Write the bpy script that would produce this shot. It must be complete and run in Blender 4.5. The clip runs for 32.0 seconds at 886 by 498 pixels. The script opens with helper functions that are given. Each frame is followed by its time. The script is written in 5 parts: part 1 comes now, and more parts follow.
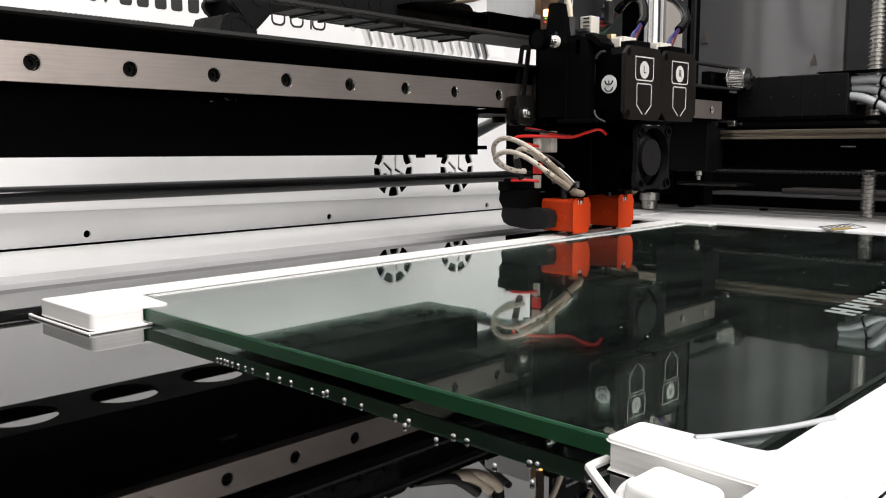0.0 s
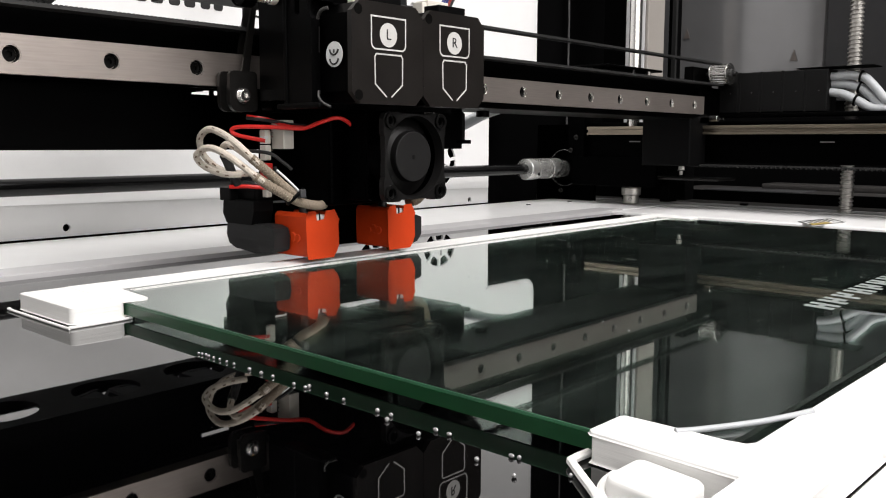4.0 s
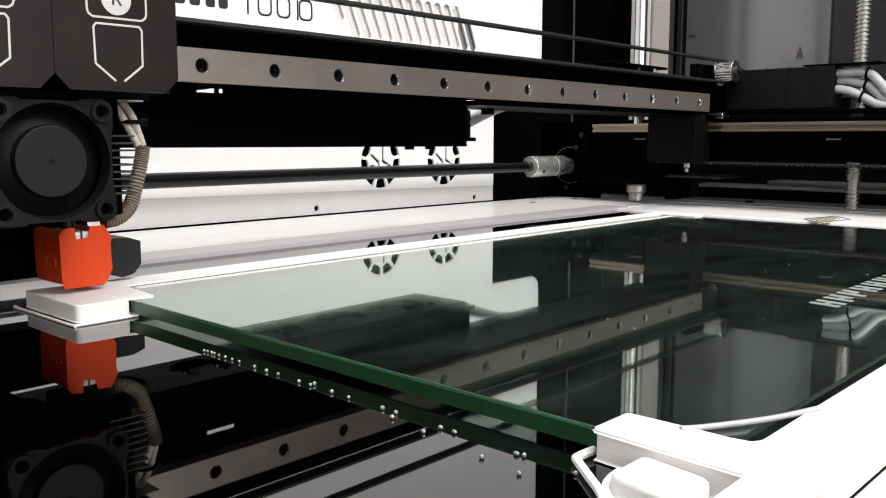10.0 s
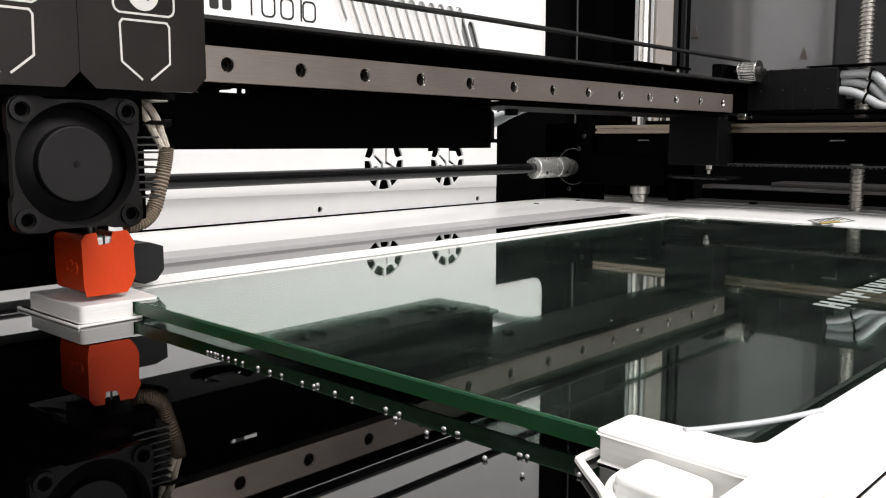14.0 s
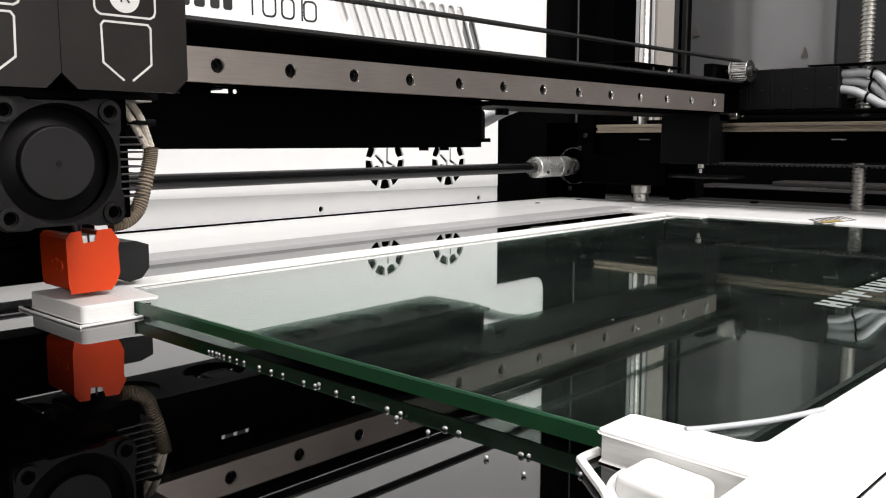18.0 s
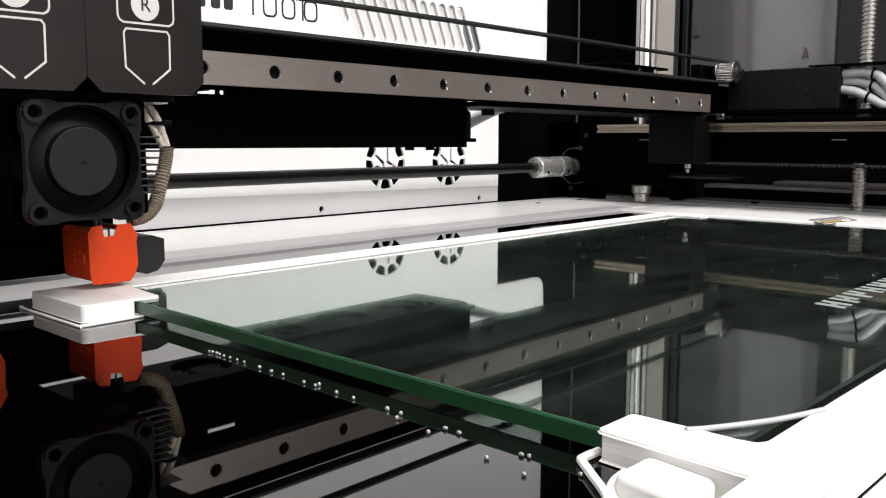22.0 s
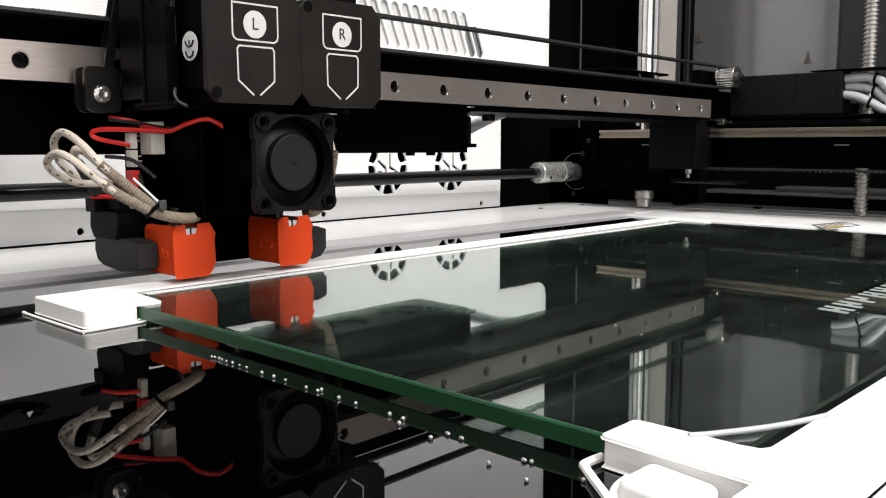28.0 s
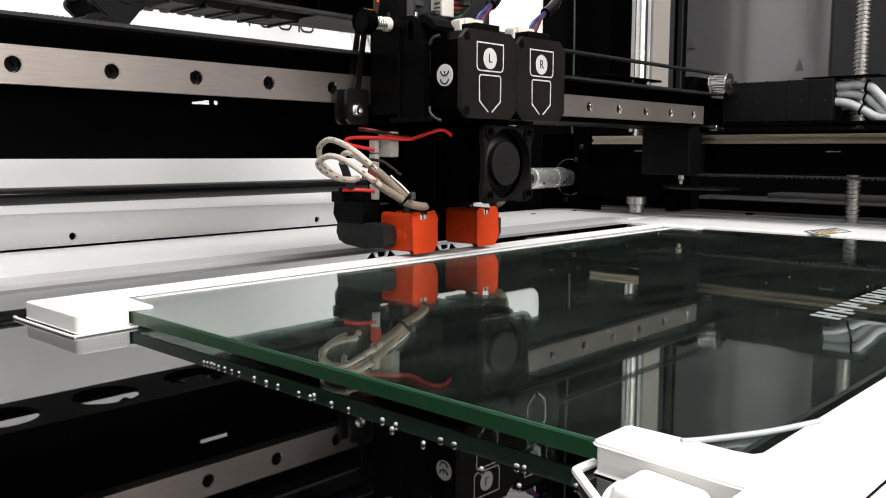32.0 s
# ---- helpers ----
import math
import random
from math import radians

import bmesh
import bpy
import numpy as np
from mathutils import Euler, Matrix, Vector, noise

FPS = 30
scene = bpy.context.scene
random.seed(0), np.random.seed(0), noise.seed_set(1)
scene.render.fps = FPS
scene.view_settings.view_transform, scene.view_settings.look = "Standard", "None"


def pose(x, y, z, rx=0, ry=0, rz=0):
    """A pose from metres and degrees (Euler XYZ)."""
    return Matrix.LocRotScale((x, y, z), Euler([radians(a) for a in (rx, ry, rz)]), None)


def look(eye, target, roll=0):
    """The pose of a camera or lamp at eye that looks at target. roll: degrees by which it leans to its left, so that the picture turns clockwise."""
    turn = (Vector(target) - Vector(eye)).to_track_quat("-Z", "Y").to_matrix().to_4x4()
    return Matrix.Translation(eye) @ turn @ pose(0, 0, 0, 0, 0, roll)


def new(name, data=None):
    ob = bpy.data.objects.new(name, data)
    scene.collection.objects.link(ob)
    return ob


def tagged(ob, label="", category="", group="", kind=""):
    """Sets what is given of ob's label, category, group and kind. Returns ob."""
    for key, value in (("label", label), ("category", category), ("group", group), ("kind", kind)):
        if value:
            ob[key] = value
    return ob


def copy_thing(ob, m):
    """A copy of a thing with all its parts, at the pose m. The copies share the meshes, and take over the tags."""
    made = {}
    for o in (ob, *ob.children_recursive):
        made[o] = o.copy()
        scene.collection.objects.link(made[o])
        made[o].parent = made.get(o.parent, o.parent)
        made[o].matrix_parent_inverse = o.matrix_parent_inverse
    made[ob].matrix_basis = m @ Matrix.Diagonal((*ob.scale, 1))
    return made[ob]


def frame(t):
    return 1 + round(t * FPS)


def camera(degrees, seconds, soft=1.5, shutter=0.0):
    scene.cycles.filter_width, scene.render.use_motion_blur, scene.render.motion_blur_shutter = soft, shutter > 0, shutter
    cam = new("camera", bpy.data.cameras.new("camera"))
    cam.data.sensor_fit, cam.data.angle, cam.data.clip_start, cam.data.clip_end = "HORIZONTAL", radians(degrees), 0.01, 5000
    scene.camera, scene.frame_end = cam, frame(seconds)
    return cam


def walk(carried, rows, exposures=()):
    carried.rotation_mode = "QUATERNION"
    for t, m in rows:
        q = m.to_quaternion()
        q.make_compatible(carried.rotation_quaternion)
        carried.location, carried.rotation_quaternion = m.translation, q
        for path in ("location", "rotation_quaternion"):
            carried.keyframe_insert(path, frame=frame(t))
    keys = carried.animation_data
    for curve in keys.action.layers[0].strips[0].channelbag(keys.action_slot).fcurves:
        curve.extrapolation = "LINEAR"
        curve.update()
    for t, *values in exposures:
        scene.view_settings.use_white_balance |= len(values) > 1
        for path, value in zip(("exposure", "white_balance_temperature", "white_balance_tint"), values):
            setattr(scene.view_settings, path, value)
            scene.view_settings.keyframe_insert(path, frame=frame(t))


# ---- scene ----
cam = camera(54.1, 32.0, soft=1.1)


def view(yaw, down, roll):
    """The camera stands still and only turns: yaw from +y towards +x, tilt down, lean."""
    a, b = radians(yaw), radians(down)
    eye = Vector((0, 0, 0.0597))
    return look(eye, eye + Vector((math.sin(a) * math.cos(b), math.cos(a) * math.cos(b), -math.sin(b))), roll)


PATH = [
    (0.0, view(46.273, 6.788, -0.125)), (0.5, view(46.630, 6.826, -0.070)), (1.0, view(46.924, 6.869, -0.042)), (1.5, view(47.128, 6.906, -0.021)),
    (2.0, view(47.266, 6.949, -0.007)), (2.5, view(47.369, 7.014, -0.003)), (3.0, view(47.429, 7.071, 0.016)), (3.5, view(47.451, 7.118, 0.073)),
    (5.5, view(47.356, 7.264, 0.033)), (6.0, view(47.352, 7.275, 0.038)), (7.0, view(47.320, 7.280, 0.052)), (8.0, view(47.268, 7.280, 0.041)),
    (9.0, view(47.199, 7.281, 0.026)), (10.0, view(47.115, 7.327, 0.015)), (11.0, view(47.053, 7.326, 0.004)), (12.0, view(47.006, 7.281, 0.007)),
    (13.0, view(46.951, 7.275, 0.009)), (14.0, view(46.896, 7.239, 0.009)), (14.5, view(46.864, 7.227, -0.004)), (16.5, view(46.842, 7.229, 0.010)),
    (17.0, view(46.866, 7.278, 0.009)), (18.0, view(46.820, 7.274, -0.058)), (19.0, view(46.825, 7.262, -0.072)), (20.0, view(46.830, 7.272, -0.034)),
    (21.0, view(46.833, 7.258, -0.030)), (22.0, view(46.793, 7.276, -0.022)), (23.0, view(46.751, 7.257, -0.078)), (24.0, view(46.723, 7.275, -0.043)),
    (25.0, view(46.697, 7.266, -0.048)), (25.5, view(46.672, 7.252, -0.052)), (27.5, view(46.634, 6.960, -0.043)), (28.0, view(46.639, 6.926, -0.054)),
    (28.5, view(46.658, 6.890, -0.039)), (29.0, view(46.671, 6.820, -0.031)), (29.5, view(46.663, 6.708, -0.034)), (30.0, view(46.668, 6.601, -0.014)),
    (30.5, view(46.742, 6.545, 0.013)), (31.0, view(46.850, 6.539, 0.046)), (31.5, view(46.960, 6.558, 0.091)), (32.0, view(47.094, 6.571, 0.128))]
walk(cam, PATH, exposures=[(0.0, -0.26), (3.0, -0.23), (6.0, -0.15), (14.0, -0.13), (25.0, -0.12), (28.0, -0.10), (32.0, -0.10)])

# ---- light: unseen area lamps added above and in front of the machine ----
world = bpy.data.worlds.new("room_air")
scene.world = world
world.use_nodes = True
world.node_tree.nodes["Background"].inputs[0].default_value = (0.80, 0.82, 0.85, 1)
world.node_tree.nodes["Background"].inputs[1].default_value = 0.02


def area_lamp(name, eye, target, sx, sy, watts, colour):
    data = bpy.data.lights.new(name, "AREA")
    data.shape, data.size, data.size_y, data.energy, data.color = "RECTANGLE", sx, sy, watts, colour
    ob = new(name, data)
    ob.matrix_world = look(eye, target)
    return tagged(ob, "unseen area lamp added to brighten the machine", "lamp")


area_lamp("ceiling_light", (0.45, -1.25, 1.45), (0.25, 0.40, 0.05), 1.2, 0.7, 55, (1.0, 0.962, 0.945))
# Added front lamps: they brighten the wall under the beam and left-hand faces.
area_lamp("window_light", (-1.35, -1.45, 0.75), (0.25, 0.40, 0.05), 1.2, 1.0, 15, (1.0, 0.962, 0.945))
area_lamp("window_light", (0.05, -2.30, 0.30), (0.25, 0.40, 0.03), 2.0, 0.7, 18, (1.0, 0.962, 0.945))
area_lamp("ceiling_light", (-0.1, -0.15, 1.85), (0.25, 0.42, 0.0), 1.2, 0.6, 33, (1.0, 0.972, 0.945))

# ---- materials ----


def material(name, colour, rough=0.5, metal=0.0, grain=0.0, scale=400.0, bump=0.0, stain=0.0, spec=0.5, coat=0.0,
             stretch=(1, 1, 1), emit=0.0, bumpscale=None):
    """A surface with variation at two scales: fine grain and broad stains, and a little relief."""
    m = bpy.data.materials.new(name)
    m.use_nodes = True
    nt = m.node_tree
    p = nt.nodes["Principled BSDF"]
    p.inputs["Base Color"].default_value = (*colour, 1)
    p.inputs["Roughness"].default_value = rough
    p.inputs["Metallic"].default_value = metal
    p.inputs["Specular IOR Level"].default_value = spec
    p.inputs["Coat Weight"].default_value = coat
    if emit:
        p.inputs["Emission Color"].default_value = (*colour, 1)
        p.inputs["Emission Strength"].default_value = emit
    if grain or stain or bump:
        co = nt.nodes.new("ShaderNodeTexCoord")
        mp = nt.nodes.new("ShaderNodeMapping")
        mp.inputs["Scale"].default_value = stretch
        nt.links.new(co.outputs["Object"], mp.inputs[0])
        fine = nt.nodes.new("ShaderNodeTexNoise")
        fine.inputs["Scale"].default_value, fine.inputs["Detail"].default_value = scale, 4
        wide = nt.nodes.new("ShaderNodeTexNoise")
        wide.inputs["Scale"].default_value, wide.inputs["Detail"].default_value = scale / 14, 5
        nt.links.new(mp.outputs[0], fine.inputs[0])
        nt.links.new(co.outputs["Object"], wide.inputs[0])
        add = nt.nodes.new("ShaderNodeMath")
        add.operation = "MULTIPLY_ADD"
        add.inputs[1].default_value, add.inputs[2].default_value = 2 * grain, 1 - grain
        nt.links.new(fine.outputs[0], add.inputs[0])
        add2 = nt.nodes.new("ShaderNodeMath")
        add2.operation = "MULTIPLY_ADD"
        add2.inputs[1].default_value, add2.inputs[2].default_value = 2 * stain, 1 - stain
        nt.links.new(wide.outputs[0], add2.inputs[0])
        mul = nt.nodes.new("ShaderNodeMath")
        mul.operation = "MULTIPLY"
        nt.links.new(add.outputs[0], mul.inputs[0])
        nt.links.new(add2.outputs[0], mul.inputs[1])
        mix = nt.nodes.new("ShaderNodeVectorMath")
        mix.operation = "SCALE"
        mix.inputs[0].default_value = colour
        nt.links.new(mul.outputs[0], mix.inputs["Scale"])
        nt.links.new(mix.outputs[0], p.inputs["Base Color"])
        rr = nt.nodes.new("ShaderNodeMath")
        rr.operation = "MULTIPLY_ADD"
        rr.inputs[1].default_value, rr.inputs[2].default_value = rough * stain * 1.2, rough * (1 - stain * 0.6)
        nt.links.new(wide.outputs[0], rr.inputs[0])
        nt.links.new(rr.outputs[0], p.inputs["Roughness"])
        if bump:
            bp = nt.nodes.new("ShaderNodeBump")
            bp.inputs["Strength"].default_value = bump
            bp.inputs["Distance"].default_value = 0.0005
            src = fine
            if bumpscale:
                src = nt.nodes.new("ShaderNodeTexNoise")
                src.inputs["Scale"].default_value = bumpscale
                nt.links.new(co.outputs["Object"], src.inputs[0])
            nt.links.new(src.outputs[0], bp.inputs["Height"])
            nt.links.new(bp.outputs[0], p.inputs["Normal"])
    return m


WHITE_PAINT = material("white_powder_coat", (0.73, 0.73, 0.73), 0.45, grain=0.02, scale=900, stain=0.04, bump=0.05)
DECK_PAINT = material("white_deck_coat", (0.80, 0.80, 0.80), 0.30, grain=0.02, scale=700, stain=0.06, bump=0.04)
# White coats greyed for the shade on the deck's edges and the foot strip.
EDGE_SHADE = material("shaded_deck_coat", (0.47, 0.465, 0.472), 0.4, grain=0.03, scale=500, stain=0.08)
STRIP_SHADE = material("shaded_strip_coat", (0.56, 0.56, 0.557), 0.4, grain=0.02, scale=700, stain=0.05)
BLACK_ANOD = material("black_anodised", (0.0003, 0.0003, 0.00035), 0.42, grain=0.2, scale=500, stain=0.25, bump=0.05, spec=0.012)
BLACK_SATIN = material("black_satin_metal", (0.0005, 0.0005, 0.00055), 0.38, grain=0.2, scale=350, stain=0.3, bump=0.06, spec=0.02)
BLACK_PLASTIC = material("black_plastic", (0.0017, 0.0017, 0.0018), 0.5, grain=0.25, scale=800, stain=0.2, bump=0.10, spec=0.06)
PRINTED_BLACK = material("black_printed_plastic", (0.0007, 0.0007, 0.0008), 0.48, spec=0.055, grain=0.3, scale=60, stain=0.2, bump=0.12,
                         stretch=(1, 1, 40))
MOTOR_PLATE = material("charcoal_motor_plate", (0.0085, 0.0070, 0.0063), 0.40, grain=0.25, scale=900, stain=0.35, bump=0.03, spec=0.23)
COVER_DARK = material("dark_cover_sheet", (0.018, 0.018, 0.019), 0.4, grain=0.1, scale=120, stain=0.25, spec=0.2)
TIP_BROWN = material("dark_brown_brass", (0.05, 0.03, 0.015), 0.45, metal=0.6, grain=0.1, scale=600, stain=0.3)
ROD_BLACK = material("polished_black_rod", (0.0035, 0.0035, 0.0037), 0.13, grain=0.2, scale=300, stain=0.3, spec=0.3, stretch=(0.2, 1, 1))
DUCT_BLACK = material("matt_black_duct", (0.013, 0.013, 0.0135), 0.5, grain=0.3, scale=60, stain=0.2, bump=0.12, spec=0.2, stretch=(1, 1, 40))
FAN_BLACK = material("black_fan_plastic", (0.0055, 0.0052, 0.0052), 0.45, grain=0.25, scale=800, stain=0.2, bump=0.08, spec=0.14)
BOSS_BLACK = material("glossy_black_boss", (0.0014, 0.0013, 0.0013), 0.32, grain=0.2, scale=700, stain=0.2, spec=0.26)
PLATE_DARK = material("dark_plate_recess", (0.0018, 0.0016, 0.0015), 0.5, grain=0.2, scale=900, stain=0.3, spec=0.06)
HUB = material("grey_black_hub", (0.0080, 0.0077, 0.0078), 0.55, grain=0.15, scale=900, stain=0.2, bump=0.05, spec=0.2)
RAIL_STEEL = material("ground_rail_steel", (0.43, 0.380, 0.348), 0.30, metal=0.85, grain=0.16, scale=260, stain=0.20, bump=0.08,
                      stretch=(0.25, 1, 5))
GLOSS_BLACK = material("glossy_black_sleeve", (0.0022, 0.0022, 0.0024), 0.2, grain=0.2, scale=500, stain=0.2, spec=0.5)
CHAIN_BLACK = material("moulded_black_nylon", (0.0020, 0.0020, 0.0021), 0.55, grain=0.3, scale=500, stain=0.3, bump=0.2, spec=0.15)
BOARD_BROWN = material("brown_circuit_board", (0.045, 0.024, 0.012), 0.45, grain=0.25, scale=900, stain=0.3)
BRASS_PALE = material("pale_warm_sheet", (0.36, 0.23, 0.13), 0.4, metal=0.7, grain=0.1, scale=300, stain=0.2)
SLEEVE_PALE = material("cream_jacket", (0.62, 0.53, 0.42), 0.55, grain=0.05, scale=500, stain=0.1)
GREEN_GLOW = material("green_signal_light", (0.15, 0.8, 0.1), 0.4, emit=1.2)
STEEL = material("bright_steel", (0.62, 0.61, 0.59), 0.24, metal=1.0, grain=0.08, scale=500, stain=0.2)
ALU = material("machined_aluminium", (0.72, 0.72, 0.72), 0.34, metal=0.9, grain=0.08, scale=600, stain=0.12, bump=0.06)
DARK_STEEL = material("dark_screw_steel", (0.028, 0.028, 0.028), 0.35, metal=0.8, grain=0.1, scale=900, stain=0.3)
PRINT_WHITE = material("white_printed_filament", (0.74, 0.735, 0.72), 0.55, grain=0.03, scale=30, stain=0.04, bump=0.22,
                       stretch=(1, 1, 60))
PRINT_TOP = material("white_printed_top", (0.78, 0.775, 0.765), 0.5, grain=0.04, scale=90, stain=0.03, bump=0.4, stretch=(9, 1, 1))
SILICONE = material("orange_silicone", (0.50, 0.040, 0.004), 0.55, grain=0.05, scale=500, stain=0.12, bump=0.45, bumpscale=170, spec=0.25)
GREY_RUBBER = material("grey_cable_jacket", (0.36, 0.375, 0.39), 0.45, grain=0.04, scale=500, stain=0.08)
BLACK_RUBBER = material("black_belt_rubber", (0.006, 0.006, 0.006), 0.6, grain=0.2, scale=700, stain=0.2, bump=0.1)
BRAID = material("cream_glass_braid", (0.46, 0.41, 0.35), 0.75, grain=0.35, scale=900, stain=0.2, bump=0.8)
SLEEVE = material("tan_woven_sleeve", (0.20, 0.160, 0.118), 0.7, grain=0.4, scale=1200, stain=0.2, bump=0.8)
BROWN_FLECK = material("brown_fleck_thread", (0.13, 0.09, 0.06), 0.7)
RED_WIRE = material("red_wire_sheath", (0.65, 0.022, 0.018), 0.4, grain=0.04, scale=500, stain=0.06)
SCREW_STEEL = material("oiled_screw_steel", (0.34, 0.33, 0.31), 0.40, metal=0.9, grain=0.1, scale=400, stain=0.25)
WORN_GREY = material("worn_grey_plastic", (0.14, 0.135, 0.13), 0.5, grain=0.1, scale=500, stain=0.2)
VENT_SHADE = material("vent_shade_grey", (0.16, 0.16, 0.16), 0.6, grain=0.1, scale=300, stain=0.2)
LEVER_GREY = material("dull_grey_lever", (0.022, 0.021, 0.020), 0.5, grain=0.1, scale=500, stain=0.2)
LEAD_RED = material("dark_red_wire_sheath", (0.22, 0.016, 0.012), 0.4, grain=0.04, scale=500, stain=0.06)
# Lighter, glossier black; edge highlights of thin plates are partly in its colour.
EDGE_BLACK = material("bright_edge_black_sheet", (0.0075, 0.0070, 0.0066), 0.32, grain=0.2, scale=350, stain=0.3, bump=0.06, spec=0.25)
SILVER = material("silver_anodised", (0.54, 0.54, 0.55), 0.36, metal=0.1, grain=0.06, scale=300, stain=0.08)
COUPLING = material("turned_aluminium", (0.74, 0.74, 0.72), 0.27, metal=0.85, grain=0.12, scale=500, stain=0.15)
BEIGE = material("beige_grey_strip", (0.29, 0.268, 0.245), 0.5, grain=0.04, scale=300, stain=0.08)
WIRE_GREY = material("thin_grey_wire", (0.045, 0.045, 0.045), 0.5, grain=0.05, scale=500, stain=0.1)
BLUE_WIRE = material("blue_wire_sheath", (0.012, 0.018, 0.11), 0.4, grain=0.04, scale=500, stain=0.06)
GREEN_WIRE = material("green_wire_sheath", (0.008, 0.05, 0.025), 0.4, grain=0.04, scale=500, stain=0.06)
CONNECTOR = material("ivory_connector", (0.62, 0.59, 0.53), 0.45, grain=0.03, scale=600, stain=0.08)
INK_WHITE = material("white_print_ink", (0.50, 0.49, 0.475), 0.55, grain=0.04, scale=900, stain=0.05)
INK_BLACK = material("black_print_ink", (0.012, 0.012, 0.012), 0.5, grain=0.05, scale=900, stain=0.05)
STICKER = material("pale_grey_sticker", (0.62, 0.63, 0.63), 0.5, grain=0.03, scale=600, stain=0.06)
FROST = material("frosted_pale_print", (0.20, 0.225, 0.215), 0.6, grain=0.1, scale=600, stain=0.15)
WINDOW_GREY = material("smoky_window_panel", (0.160, 0.160, 0.163), 0.12, metal=0.45, grain=0.05, scale=60, stain=0.25)
WALL_BLACK = material("black_wall_and_shade", (0.0012, 0.0012, 0.0013), 0.7, grain=0.2, scale=90, stain=0.3, spec=0.03)
SIDE_RAIL = material("oiled_rail_steel", (0.21, 0.18, 0.14), 0.3, metal=0.85, grain=0.1, scale=200, stain=0.2, stretch=(1, 0.2, 6))
TRAY_GREY = material("grey_tray_sheet", (0.030, 0.028, 0.027), 0.4, grain=0.1, scale=80, stain=0.25)
DARK_GREY = material("dark_grey_sheet", (0.045, 0.045, 0.047), 0.35, grain=0.1, scale=120, stain=0.25, spec=0.3)
YELLOW = material("warning_yellow", (0.40, 0.29, 0.06), 0.5, grain=0.05, scale=500, stain=0.1)
WARN_FAINT = material("faint_brown_mark", (0.07, 0.058, 0.052), 0.6, grain=0.05, scale=300, stain=0.2)
BRASS = material("brass_fitting", (0.55, 0.40, 0.22), 0.3, metal=0.9, grain=0.06, scale=600, stain=0.15)
BOARD = material("black_circuit_board", (0.012, 0.013, 0.014), 0.35, grain=0.2, scale=500, stain=0.2)
BEAD = material("bright_bead", (0.33, 0.33, 0.33), 0.16, metal=0.6, stain=0.05, grain=0.03)
ROOM_PAINT = material("room_wall_paint", (0.68, 0.68, 0.68), 0.8, grain=0.03, scale=20, stain=0.08, bump=0.1)
LAMP_GLOW = material("signal_light", (1.0, 0.45, 0.08), 0.4, emit=34.0)
RED_GLOW = material("red_signal_light", (1.0, 0.05, 0.02), 0.4, emit=3.0)
PORT_WHITE = material("white_air_filter", (0.56, 0.555, 0.55), 0.8, grain=0.08, scale=300, stain=0.12)

# the black print bed: a dark glassy sheet with faint wear
BED = material("black_glassy_bed", (0.0003, 0.0003, 0.00035), 0.015, grain=0.1, scale=40, stain=0.2, spec=0.65)
# the loose pane: clear float glass with a green body and a slightly wavy face
GLASS = bpy.data.materials.new("green_float_glass")
GLASS.use_nodes = True
_n = GLASS.node_tree
_p = _n.nodes["Principled BSDF"]
_p.inputs["Base Color"].default_value = (0.70, 0.86, 0.78, 1)
_p.inputs["Roughness"].default_value = 0.014
_hz = _n.nodes.new("ShaderNodeTexNoise")
_hz.inputs["Scale"].default_value, _hz.inputs["Detail"].default_value, _hz.inputs["Distortion"].default_value = 38, 6, 0.6
_mr = _n.nodes.new("ShaderNodeMapRange")
_mr.inputs["From Min"].default_value, _mr.inputs["From Max"].default_value = 0.36, 0.72
_mr.inputs["To Min"].default_value, _mr.inputs["To Max"].default_value = 0.996, 0.984
_n.links.new(_hz.outputs[0], _mr.inputs["Value"])
_n.links.new(_mr.outputs[0], _p.inputs["Transmission Weight"])
_p.inputs["IOR"].default_value = 1.5
_co = _n.nodes.new("ShaderNodeTexCoord")
_no = _n.nodes.new("ShaderNodeTexNoise")
_no.inputs["Scale"].default_value, _no.inputs["Detail"].default_value = 6, 0
_bp = _n.nodes.new("ShaderNodeBump")
_bp.inputs["Strength"].default_value, _bp.inputs["Distance"].default_value = 0.005, 0.0010
_st = _n.nodes.new("ShaderNodeMapping")
_st.inputs["Scale"].default_value = (0.6, 1.8, 1.0)
_n.links.new(_co.outputs["Object"], _st.inputs[0])
_n.links.new(_st.outputs[0], _hz.inputs[0])
_n.links.new(_co.outputs["Object"], _no.inputs[0])
_n.links.new(_no.outputs[0], _bp.inputs["Height"])
_n.links.new(_bp.outputs[0], _p.inputs["Normal"])
GLASS_EDGE = material("green_ground_glass_edge", (0.006, 0.085, 0.026), 0.35, grain=0.2, scale=120, stain=0.3, bump=0.1)
GLASS_EDGE.node_tree.nodes["Principled BSDF"].inputs["Transmission Weight"].default_value = 0.55
# Paler edge green: the bright line of light along the top is in the colour.
GLASS_RIM_LIT = material("lit_green_glass_rim", (0.040, 0.130, 0.070), 0.30, grain=0.2, scale=120, stain=0.3, bump=0.1)

# ---- building helpers ----


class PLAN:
    """Scale of the setting's parts about the camera's eye, fitted region by region to its view."""
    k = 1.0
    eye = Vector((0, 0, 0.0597))


